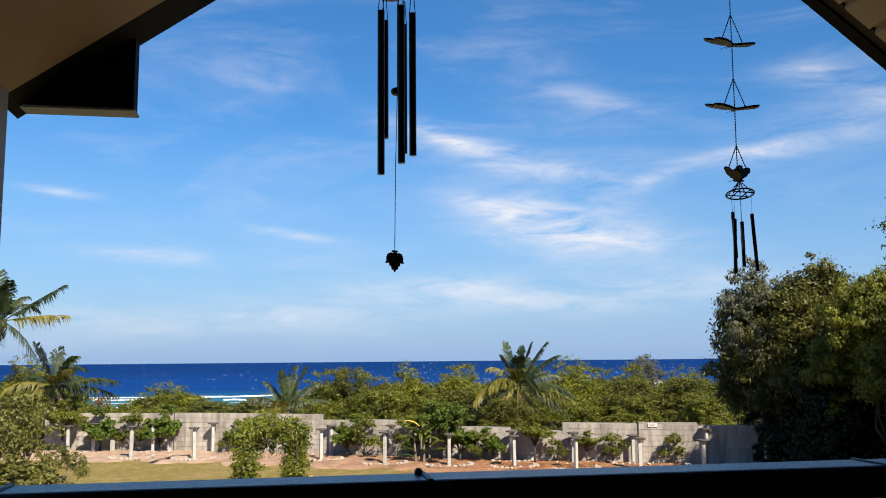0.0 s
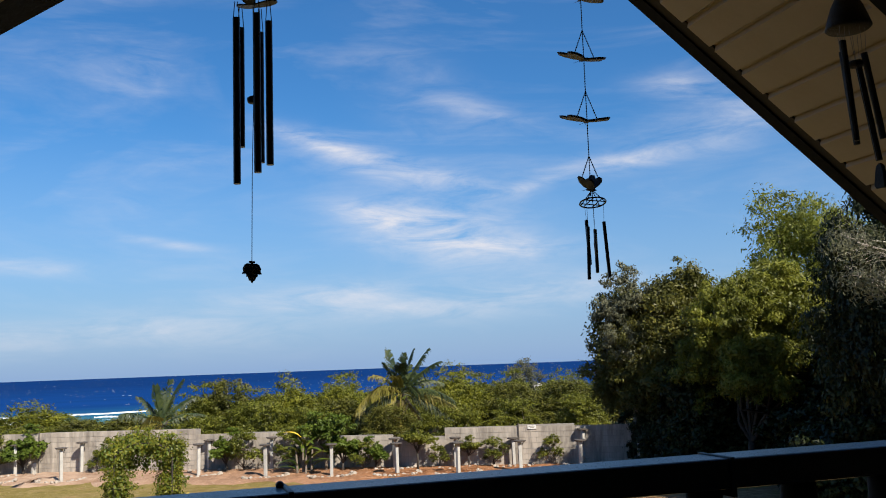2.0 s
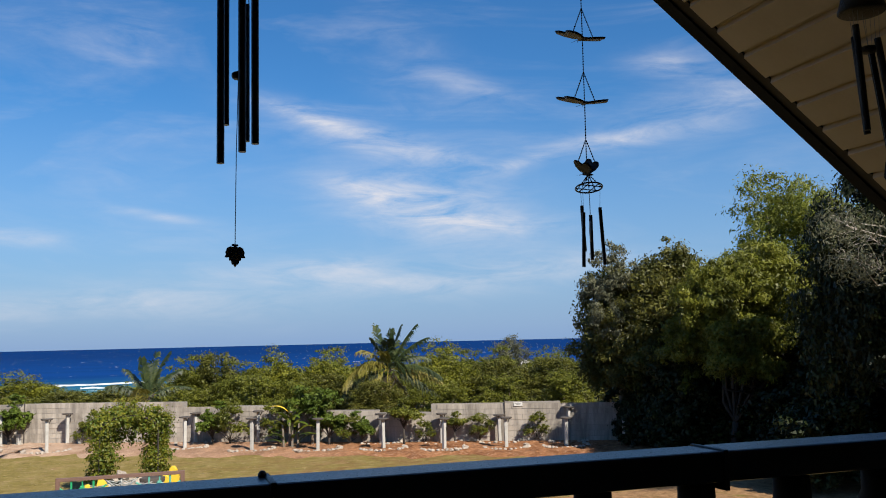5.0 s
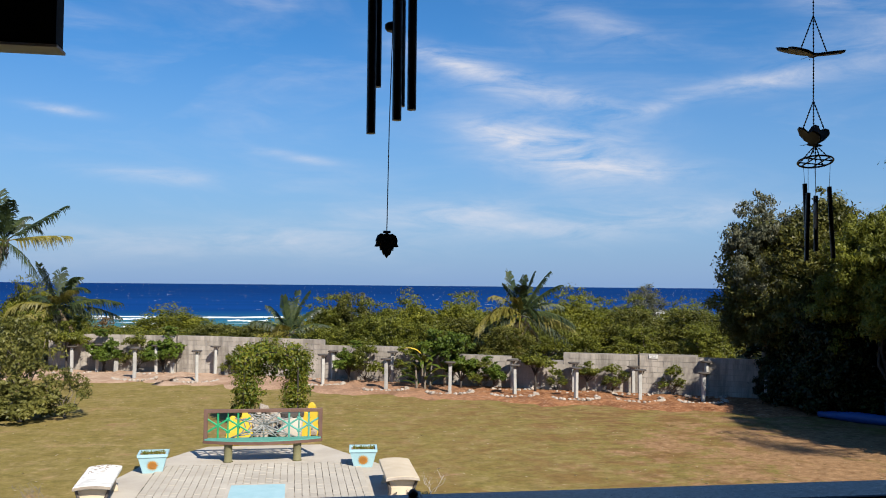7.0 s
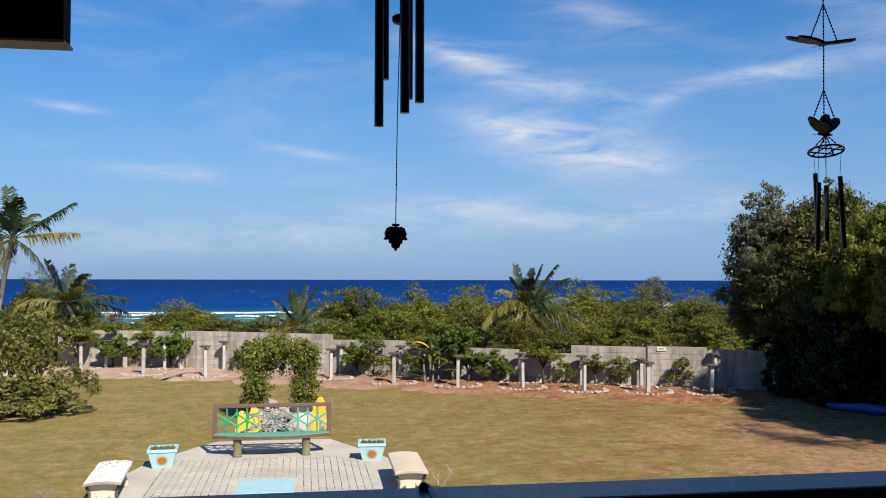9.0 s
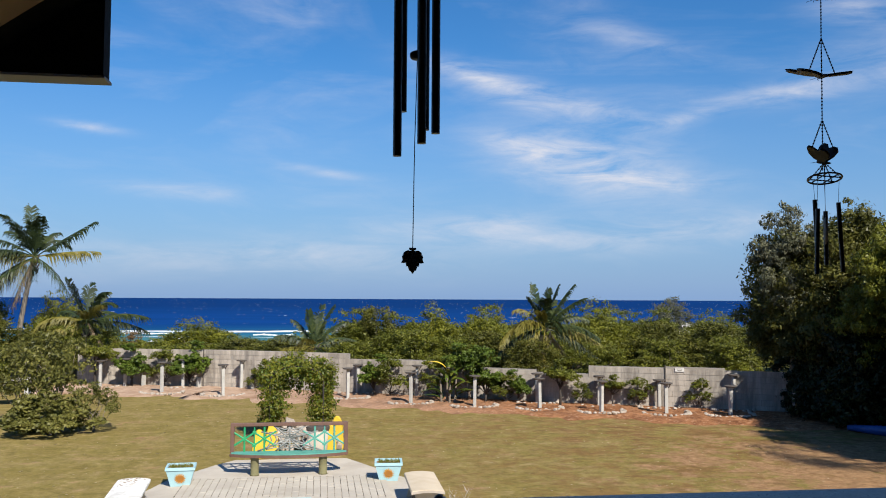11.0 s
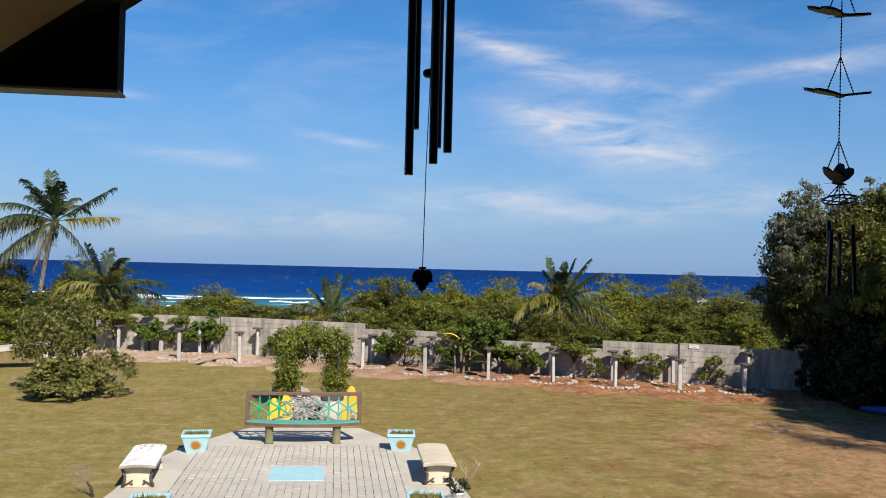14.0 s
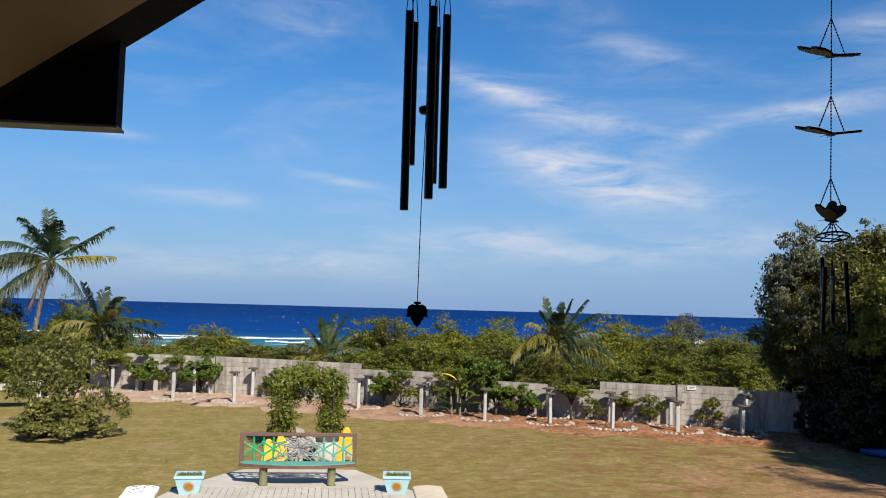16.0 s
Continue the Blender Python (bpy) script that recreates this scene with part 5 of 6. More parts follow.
potted_plant(2.12, 14.55, "white pot with a dark straggling plant on the terrace", LEAF_DARK, 8)
potted_plant(-0.80, 12.95, "pot of small dark pink flowering twigs on the terrace", LEAF_PINK, 9, SLAB, 0.30)
potted_plant(-0.48, 12.90, "pot of small dark pink flowering twigs on the terrace", LEAF_PINK, 10, SLAB, 0.30)
potted_plant(0.88, 12.95, "pot of small dark pink flowering twigs on the terrace", LEAF_PINK, 11, SLAB, 0.30)


# ---- arch overgrown with a vine, and the yellow figures at its feet ----
def vine_arch():
    ob = thing("vine_arch", pose(-0.60, 24.6, 0) @ Matrix.Diagonal((0.90, 0.9, 0.93, 1)), "garden arch thickly overgrown with yellow-green vine", "arch")
    frame_bm = bmesh.new()
    for y in (-0.35, 0.35):
        pts = [(-0.80, y, -0.1), (-0.80, y, 1.75)] + [(-0.80 * math.cos(a), y, 1.75 + 0.42 * math.sin(a)) for a in np.linspace(0.3, math.pi - 0.3, 7)] + [(0.80, y, 1.75), (0.80, y, -0.1)]
        tube(frame_bm, pts, 0.025, 6)
    part("frame", frame_bm, DARKBARK, ob)
    rng = np.random.default_rng(21)
    cl = []
    for z in np.linspace(0.70, 2.0, 8):
        for sx in (-1, 1):
            cl.append((np.array([sx * 0.74 + rng.uniform(-0.14, 0.14), rng.uniform(-0.25, 0.25), z]), np.array([0.33, 0.42, 0.28]) * rng.uniform(0.75, 1.1)))
    for x in np.linspace(-0.92, 0.92, 12):
        cl.append((np.array([x, rng.uniform(-0.2, 0.2), 1.92 + 0.22 * math.cos(x * 1.3) + rng.uniform(-0.16, 0.14)]), np.array([0.36, 0.55, 0.34]) * rng.uniform(0.8, 1.1)))
    for x in (-0.35, 0.05, 0.42):
        cl.append((np.array([x, 0.0, 1.72 - rng.uniform(0, 0.2)]), np.array([0.20, 0.25, 0.36])))
    for x, z in ((-0.9, 0.55), (-0.62, 0.62), (0.85, 0.62)):
        cl.append((np.array([x, 0.0, z]), np.array([0.22, 0.25, 0.35])))
    for k in range(26):
        x, z = rng.uniform(-1.15, 1.15), rng.uniform(0.5, 2.3)
        if abs(x) < 0.4:
            z = rng.uniform(1.55, 2.4)
        cl.append((np.array([x, rng.uniform(-0.35, 0.35), z]), np.array([0.13, 0.15, rng.uniform(0.12, 0.32)])))
    cl += sprays(rng, cl, 3, (0.3, 0.5), (0.8, 1.35))
    v, f = leaf_cloud(rng, cl, 13500, 0.075, 0.052, 0.3, 0.3, 0.32)
    finish(new("vine", cloud_mesh("vine", v, f, LEAF_GOLD)), ob)
    v, f = leaf_cloud(rng, cl, 6000, 0.075, 0.052, 0.4, 0.4, 0.32)
    finish(new("young_vine", cloud_mesh("young_vine", v, f, LEAF_FRESH)), ob)


vine_arch()


def yellow_figure(x, y, h, turn, seed):
    """A plain painted cut-out ornament with a scalloped top."""
    out = [(-0.17, 0.0), (0.17, 0.0), (0.20, 0.12), (0.20, 0.34), (0.15, 0.47), (0.17, 0.58), (0.15, 0.68), (0.19, 0.78), (0.12, 0.80), (0.11, 0.92), (0.04, 1.0), (-0.04, 1.0), (-0.10, 0.93), (-0.11, 0.78), (-0.17, 0.66),
           (-0.14, 0.52), (-0.19, 0.40), (-0.21, 0.20)]
    o = prism("garden_ornament", [(a * 0.85, b * h) for a, b in out], "y", -0.06, 0.06, YELLOW, None, 0.015)
    o.matrix_basis = pose(x, y, 0, 0, 0, turn)
    tagged(o, "bright yellow painted garden ornament beside the arch", "ornament", "ornaments by the arch")


yellow_figure(-1.42, 21.7, 0.70, 10, 1)
yellow_figure(-1.14, 22.0, 0.80, 10, 1)
yellow_figure(0.28, 22.3, 0.72, -12, 2)
yellow_figure(0.47, 22.6, 0.88, -12, 2)
bucket = thing("concrete_tub", pose(-0.02, 22.2, 0), "pale concrete tub with a dark rim behind the bench", "tub")
part("body", lathe(bmesh.new(), [(0.22, 0.0), (0.24, 0.05), (0.28, 0.62), (0.24, 0.64)], 20), SLAB, bucket, "", True)
part("rim", lathe(bmesh.new(), [(0.285, 0.60), (0.30, 0.61), (0.30, 0.69), (0.27, 0.70)], 20), DISC, bucket, "dark rim")
rock_rng = np.random.default_rng(9)
rocks = thing("rock_heap", pose(-0.45, 22.5, 0), "heap of pale rocks round a planting bed", "rocks")
for i in range(60):
    a = rock_rng.uniform(0, math.tau)
    r = rock_rng.uniform(0.5, 1.0)
    o = finish(new("stone", STONES[i % 5]), rocks)
    s = rock_rng.uniform(0.10, 0.20)
    o.matrix_basis = pose(1.0 * r * math.cos(a), 0.55 * r * math.sin(a), rock_rng.uniform(0.06, 0.95) * (1.2 - r) + 0.08, *rock_rng.uniform(0, 360, 3)) @ Matrix.Scale(s, 4)


# ---- shrubs and trees ----
def at_ground(x, y):
    return land_height(x, y)


def shrubs():
    olive = plant_meshes(101, 1.0, 0.05, 1.15, 30, 7500, (0.085, 0.055), LEAF_SHRUB, BARK, 8, 0.04, spread=1.2, size=(0.12, 0.30))
    loose = plant_meshes(102, 1.05, 0.3, 2.0, 24, 3000, (0.085, 0.05), LEAF_SHRUB, BARK, 9, 0.035, 0.8, spread=1.2, size=(0.12, 0.28))
    # the shrub out on the lawn: a dense low mound and a looser bush behind it
    plant("lawn_shrub", pose(-7.45, 25.9, 0, 0, 0, 20) @ Matrix.Diagonal((1.45, 1.1, 1.15, 1)), "dense low olive-green shrub on the lawn", "shrub", olive)
    plant("lawn_shrub", pose(-7.75, 26.9, 0, 0, 0, 70) @ Matrix.Diagonal((1.5, 1.2, 1.5, 1)), "tall loose olive-green shrub on the lawn", "shrub", loose)
    plant("lawn_shrub", pose(-8.6, 27.3, 0, 0, 0, 140) @ Matrix.Diagonal((1.1, 1.0, 1.35, 1)), "loose olive-green shrub on the lawn", "shrub", loose)
    plant("lawn_shrub", pose(-6.4, 26.5, 0, 0, 0, 200) @ Matrix.Diagonal((0.8, 0.8, 0.75, 1)), "small loose olive-green shrub on the lawn", "shrub", loose)
    fresh = plant_meshes(103, 0.55, 0.35, 1.45, 10, 5000, (0.085, 0.055), LEAF_FRESH, DARKBARK, 5, 0.035)
    thin = plant_meshes(104, 0.6, 0.15, 1.3, 9, 2400, (0.075, 0.042), LEAF_OLIVE, DARKBARK, 7, 0.022)
    mop = plant_meshes(105, 0.62, 0.85, 1.62, 9, 5200, (0.09, 0.05), LEAF_LIME, DARKBARK, 4, 0.038, 0.7)
    wall_side = [(-5.5, 38.7, fresh, 1.25, "fresh green"), (-8.0, 39.3, fresh, 1.15, "fresh green"), (-6.6, 39.2, thin, 1.15, "thin twiggy"), (-2.6, 37.5, thin, 0.65, "thin twiggy"),
                 (2.15, 34.7, fresh, 1.05, "fresh green"), (2.75, 34.3, thin, 1.1, "thin twiggy"), (4.5, 33.6, thin, 1.1, "thin twiggy"), (7.35, 31.9, fresh, 0.78, "fresh green"), (6.2, 32.3, fresh, 1.05, "fresh green"),
                 (8.75, 31.2, mop, 0.92, "mop-headed"), (10.55, 30.7, mop, 0.62, "mop-headed"), (9.5, 31.0, thin, 0.6, "thin twiggy"), (11.35, 30.2, thin, 0.75, "thin twiggy"), (13.3, 29.4, thin, 0.75, "thin twiggy"),
                 (6.9, 32.0, thin, 0.8, "thin twiggy"), (-9.6, 39.6, mop, 1.2, "mop-headed")]
    for i, (x, y, me, s, w) in enumerate(wall_side):
        plant("wall_shrub", pose(x, y, 0, 0, 0, i * 67) @ Matrix.Diagonal((s * 1.2, s * 1.2, s * 1.12, 1)), w + " young shrub growing against the block wall", "shrub", me, "shrubs along the wall")
    # broad-leaved plant in the bed
    rng = np.random.default_rng(31)
    ban = thing("broad_leaf_plant", pose(4.75, 32.2, 0), "broad-leaved green plant with a yellow leaf in the soil bed", "plant")
    bm = bmesh.new()
    for k in range(4):
        tube(bm, [(0.25 * math.cos(k * 1.6), 0.2 * math.sin(k * 1.6), -0.05), (0.3 * math.cos(k * 1.6), 0.25 * math.sin(k * 1.6), 0.9)], [0.05, 0.03], 6)
    part("stem", bm, BARK, ban)
    for k in range(26):
        a, ln = k * 2.4, rng.uniform(0.5, 0.95)
        h0 = rng.uniform(0.15, 1.15)
        bl = bmesh.new()
        rows = []
        for i in range(6):
            q = i / 5
            w = 0.13 * math.sin(math.pi * min(0.1 + q * 0.9, 1)) ** 0.7 * ln
            x, z = ln * q, 0.5 * ln * q - 0.75 * ln * q * q
            rows.append([bl.verts.new((x, -w, z - w * 0.3)), bl.verts.new((x, 0, z)), bl.verts.new((x, w, z - w * 0.3))])
        for r0, r1 in zip(rows, rows[1:]):
            for j in (0, 1):
                bl.faces.new((r0[j], r0[j + 1], r1[j + 1], r1[j]))
        o = part("leaf", bl, YELLOW if k == 7 else LEAF_LIME if k % 3 == 0 else LEAF_FRESH, ban, "yellowed leaf" if k == 7 else "", True)
        o.matrix_basis = pose(0.25 * math.cos(a), 0.2 * math.sin(a), h0 if k != 7 else 1.35, 0, -rng.uniform(5, 40), math.degrees(a) if k != 7 else 160)
    big = plant_meshes(106, 0.95, 1.0, 2.3, 12, 6000, (0.12, 0.065), LEAF_FRESH, BARK, 5, 0.06)
    plant("papaya_bush", pose(5.6, 32.6, 0), "tall fresh green bush in front of the wall", "bush", big)


shrubs()


def tree_belt():
    """Scrub and trees between the wall and the shore."""
    kinds = [
        (plant_meshes(201, 2.2, 0.6, 4.2, 30, 17000, (0.125, 0.085), LEAF_OLIVE, BARK, 7, 0.10), "olive-green"),
        (plant_meshes(202, 2.3, 0.7, 4.4, 32, 17000, (0.125, 0.085), LEAF_GOLD, BARK, 7, 0.10), "yellow-green"),
        (plant_meshes(203, 2.1, 0.5, 4.0, 28, 15000, (0.125, 0.085), LEAF_SCRUB, BARK, 7, 0.10), "dark green"),
        (plant_meshes(204, 2.0, 1.2, 4.6, 20, 11000, (0.12, 0.07), LEAF_GREY, BARK, 8, 0.09), "grey-green"),
        (plant_meshes(205, 1.8, 0.3, 3.0, 16, 11000, (0.13, 0.085), LEAF_LIME, BARK, 6, 0.08), "lime-green"),
        (plant_meshes(206, 1.6, 0.3, 2.6, 14, 9000, (0.12, 0.07), LEAF_RUST, BARK, 6, 0.07), "rusty brown"),
    ]
    # kind, x, y, top height, width factor
    named = [(0, 1.35, 48.2, 3.0, 0.85), (2, 3.3, 48.0, 3.2, 0.9), (0, 4.3, 46.0, 2.7, 0.9), (1, 6.4, 47.0, 3.45, 1.0), (0, 9.3, 49.2, 3.25, 0.95), (1, 10.2, 52.0, 3.2, 1.0), (1, 15.7, 48.4, 3.75, 1.05), (0, 13.6, 46.5, 2.9, 0.9),
             (1, -9.3, 71.8, 2.05, 1.75), (3, 32.1, 76.6, 3.9, 1.15), (5, -13.0, 62.0, 1.3, 1.0), (4, -11.2, 47.0, 1.9, 0.9), (1, -12.6, 49.5, 3.2, 0.9), (1, -14.2, 50.0, 4.1, 0.75),
             (1, -13.3, 48.6, 3.7, 0.72), (2, -16.2, 46.4, 2.6, 1.1), (4, -8.6, 44.5, 1.5, 0.9), (4, -7.0, 47.0, 1.2, 0.9), (2, -4.2, 52.0, 1.2, 1.0), (4, -5.6, 60.0, 0.9, 1.0), (2, 18.5, 47.0, 2.4, 1.0), (2, 21.5, 46.0, 2.4, 1.1), (4, 17.0, 42.0, 1.7, 0.8),
             (2, 23.5, 42.5, 2.6, 1.1), (4, 20.0, 40.5, 1.9, 0.8), (2, 26.0, 44.0, 3.1, 1.2), (0, 24.5, 50.0, 2.7, 1.1), (2, 29.0, 47.0, 3.2, 1.2), (0, 11.8, 45.0, 2.0, 0.8), (2, 8.0, 44.0, 2.0, 0.9), (4, 4.6, 41.5, 2.2, 0.8),
             (2, -1.6, 46.0, 1.5, 0.9), (4, 1.4, 42.0, 1.6, 0.75), (2, -18.5, 50.0, 3.6, 1.2), (2, -20.5, 47.0, 3.2, 1.2), (4, 6.3, 40.5, 1.9, 0.7), (2, 10.0, 40.0, 1.7, 0.7), (0, 19.5, 52.0, 2.9, 1.0), (4, 13.0, 39.0, 1.6, 0.6), (2, -12.6, 41.5, 2.0, 0.8), (4, -14.2, 39.0, 1.6, 0.8), (2, -16.2, 38.0, 2.2, 0.9), (0, -11.8, 44.0, 2.2, 0.8), (2, -18.5, 41.0, 2.6, 1.0), (1, 8.2, 46.0, 3.1, 0.9), (1, 12.6, 50.0, 3.2, 0.95), (0, 17.3, 50.0, 3.1, 1.0), (1, 19.2, 55.0, 3.1, 1.0), (0, 22.0, 56.0, 3.0, 1.0), (1, 27.0, 58.0, 3.0, 1.1), (1, -1.0, 50.0, 1.7, 1.0), (1, 0.2, 46.0, 2.3, 0.7)]
    rng = np.random.default_rng(77)
    for i, (k, x, y, top, w) in enumerate(named):
        me, word = kinds[k]
        g = at_ground(x, y)
        high = max(v.co.z for v in me[1].vertices)
        s = (top + 0.35 - g) / high
        plant("shore_tree", pose(x, y, g, 0, 0, i * 83) @ Matrix.Diagonal((w, w, s, 1)), word + " bushy tree beyond the garden wall", "tree", me, "trees beyond the wall")
    # the scrub that runs on to the shore, in coarser sprays
    light = [plant_meshes(211 + k, r, lo, hi, 18, 4600, (0.27, 0.19), mat, BARK, 4, 0.08, each=8) for k, (r, lo, hi, mat) in enumerate(((2.2, 0.4, 4.2, LEAF_OLIVE), (2.3, 0.4, 4.4, LEAF_GOLD), (2.1, 0.4, 4.0, LEAF_SCRUB), (2.0, 0.6, 4.6, LEAF_GREY), (1.8, 0.3, 3.0, LEAF_LIME)))]
    far = 0
    while far < 95:
        y = 52 + 150 * rng.random() ** 1.3
        x = rng.uniform(-0.55, 0.85) * y + rng.uniform(-8, 8)
        g = at_ground(x, y)
        lim = EYE - (0.030 if x > 0 else 0.052) * y if x > -0.28 * y + 4 or x < -0.34 * y else EYE - 0.055 * y
        if x < 2:
            lim = min(lim, EYE - 0.047 * y)
        top = min(g + rng.uniform(2.2, 4.2), lim)
        if top - g < 1.0:
            top = g + 1.0
        k = int(rng.choice([0, 0, 1, 1, 2, 4]))
        me, word = light[k], kinds[k][1]
        high = (4.2, 4.4, 4.0, 4.6, 3.0)[k]
        w = rng.uniform(0.9, 1.5)
        plant("shore_tree", pose(x, y, g, 0, 0, rng.uniform(0, 360)) @ Matrix.Diagonal((w, w, (top - g) / high, 1)), word + " bushy tree in the scrub towards the shore", "tree", me, "scrub towards the shore")
        far += 1
    # pale sheds half hidden in the scrub
    for x, y, a, w in ((36.0, 88.0, 12, 5.0),):
        g = at_ground(x, y)
        h = thing("far_shed", pose(x, y, 0, 0, 0, a), "pale low building half hidden among trees", "building")
        boxed("wall", (-w / 2, -1.5, g), (w / 2, 1.5, 0.95), WHITE, h)
        prism("roof", [(-1.9, 0.93), (1.9, 0.93), (0, 1.35)], "x", -w / 2 - 0.3, w / 2 + 0.3, POST, h)


tree_belt()

palm(pose(-15.5, 47.6, -0.2), 6.1, (0.75, 0.3), 3.2, "tall coconut palm with wind-blown fronds", 11,
     [(142, 1.1, 0.50, "g"), (128, 1.05, 0.42, "g"), (114, 1.1, 0.38, "g"), (108, 0.95, 0.55, "g"), (99, 1.1, 0.34, "g"), (93, 0.9, 0.5, "g"), (82, 1.0, 0.40, "g"), (75, 0.85, 0.55, "g"), (36, 1.02, 0.0, "g"), (14, 0.92, 0.16, "y"), (-22, 0.66, 0.85, "g"),
      (156, 1.05, 0.60, "g"), (166, 1.15, 0.40, "y"), (173, 1.1, 0.45, "y"), (198, 1.1, 0.25, "g"), (212, 1.15, 0.15, "g"), (235, 0.9, 0.25, "b"), (248, 0.75, 0.15, "b"), (212, 1.5, 0.25, "b")], 0.14, 4, 0.06)
palm(pose(-11.8, 45.5, -0.2), 2.75, (0.35, 0.0), 2.7, "short coconut palm with drooping fronds", 12,
     [(112, 1.15, 0.30, "g"), (96, 1.0, 0.35, "g"), (78, 1.0, 0.55, "g"), (66, 0.95, 0.75, "g"), (26, 1.05, 0.45, "g"), (12, 0.95, 0.5, "g"), (140, 1.0, 0.6, "g"), (158, 1.05, 0.55, "y"), (165, 1.2, 0.50, "y"), (182, 0.9, 0.4, "y"), (-50, 0.6, 0.2, "b"), (-75, 0.5, 0.1, "y")], 0.16, 8, 0.12)
palm(pose(-0.35, 42.2, 0.0), 1.5, (0.12, 0.0), 2.5, "young coconut palm behind the block wall", 13,
     [(88, 0.95, 0.15, "g"), (76, 1.0, 0.25, "g"), (104, 0.9, 0.25, "g"), (58, 0.9, 0.4, "g"), (124, 0.9, 0.35, "g"), (148, 0.95, 0.40, "g"), (34, 0.85, 0.5, "g"), (166, 0.8, 0.45, "y"), (95, 0.7, 0.2, "g"), (12, 0.7, 0.5, "g")], 0.14, 8, 0.10)
palm(pose(10.65, 40.9, 0.0), 2.45, (0.1, 0.0), 2.75, "broad coconut palm with yellowing lower fronds", 14,
     [(106, 0.90, 0.10, "g"), (95, 0.80, 0.15, "g"), (80, 0.85, 0.15, "g"), (64, 0.95, 0.15, "g"), (52, 0.95, 0.30, "g"), (118, 0.8, 0.3, "g"), (130, 0.9, 0.55, "y"), (144, 0.95, 0.80, "y"), (154, 1.05, 0.95, "y"),
      (38, 0.9, 0.6, "g"), (22, 0.9, 0.7, "g"), (6, 0.95, 0.6, "y"), (-14, 0.85, 0.45, "g"), (184, 0.9, 0.6, "g"), (205, 0.8, 0.35, "y"), (-48, 0.6, 0.1, "b"), (240, 0.6, 0.1, "b")], 0.17, 7, 0.08)


def big_trees():
    """The stand at the edge of the garden, its deep shade partly put into leaf colour."""
    sz = (0.15, 0.30)
    sets = {
        "a": plant_meshes(301, 4.2, 1.4, 8.0, 90, 96000, (0.135, 0.060), LEAF_FEATHER, BARK, 9, 0.22, 0.8, size=sz),
        "b": plant_meshes(302, 3.6, 1.9, 6.6, 74, 76000, (0.135, 0.080), LEAF_TREE, BARK, 9, 0.18, 0.8, size=sz),
        # c, near and under: the shade low in the stand is painted into their leaves
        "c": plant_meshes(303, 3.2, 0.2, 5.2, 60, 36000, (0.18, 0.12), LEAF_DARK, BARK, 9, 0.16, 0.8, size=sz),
        "g": plant_meshes(304, 2.6, 2.6, 6.4, 44, 30000, (0.13, 0.065), LEAF_GREY, BARK, 9, 0.13, 0.7, size=sz),
        "lime": plant_meshes(305, 2.8, 1.5, 6.0, 60, 76000, (0.135, 0.055), LEAF_LIME, DARKBARK, 8, 0.14, 0.7, size=sz),
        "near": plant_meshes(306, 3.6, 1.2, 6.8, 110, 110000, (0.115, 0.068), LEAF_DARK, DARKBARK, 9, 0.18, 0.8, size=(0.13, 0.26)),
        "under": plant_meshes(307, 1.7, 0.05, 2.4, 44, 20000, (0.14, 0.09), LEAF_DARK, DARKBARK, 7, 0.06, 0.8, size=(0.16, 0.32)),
        # tall: added beyond the view, only to throw shade on the stand and lawn
        "tall": plant_meshes(308, 4.2, 1.4, 8.0, 70, 30000, (0.34, 0.24), LEAF_TREE, BARK, 9, 0.22, 0.8, size=sz),
    }
    heights = {"near": 6.8, "under": 2.4, "a": 8.0, "b": 6.6, "c": 5.2, "g": 6.4, "lime": 6.0, "tall": 8.0}
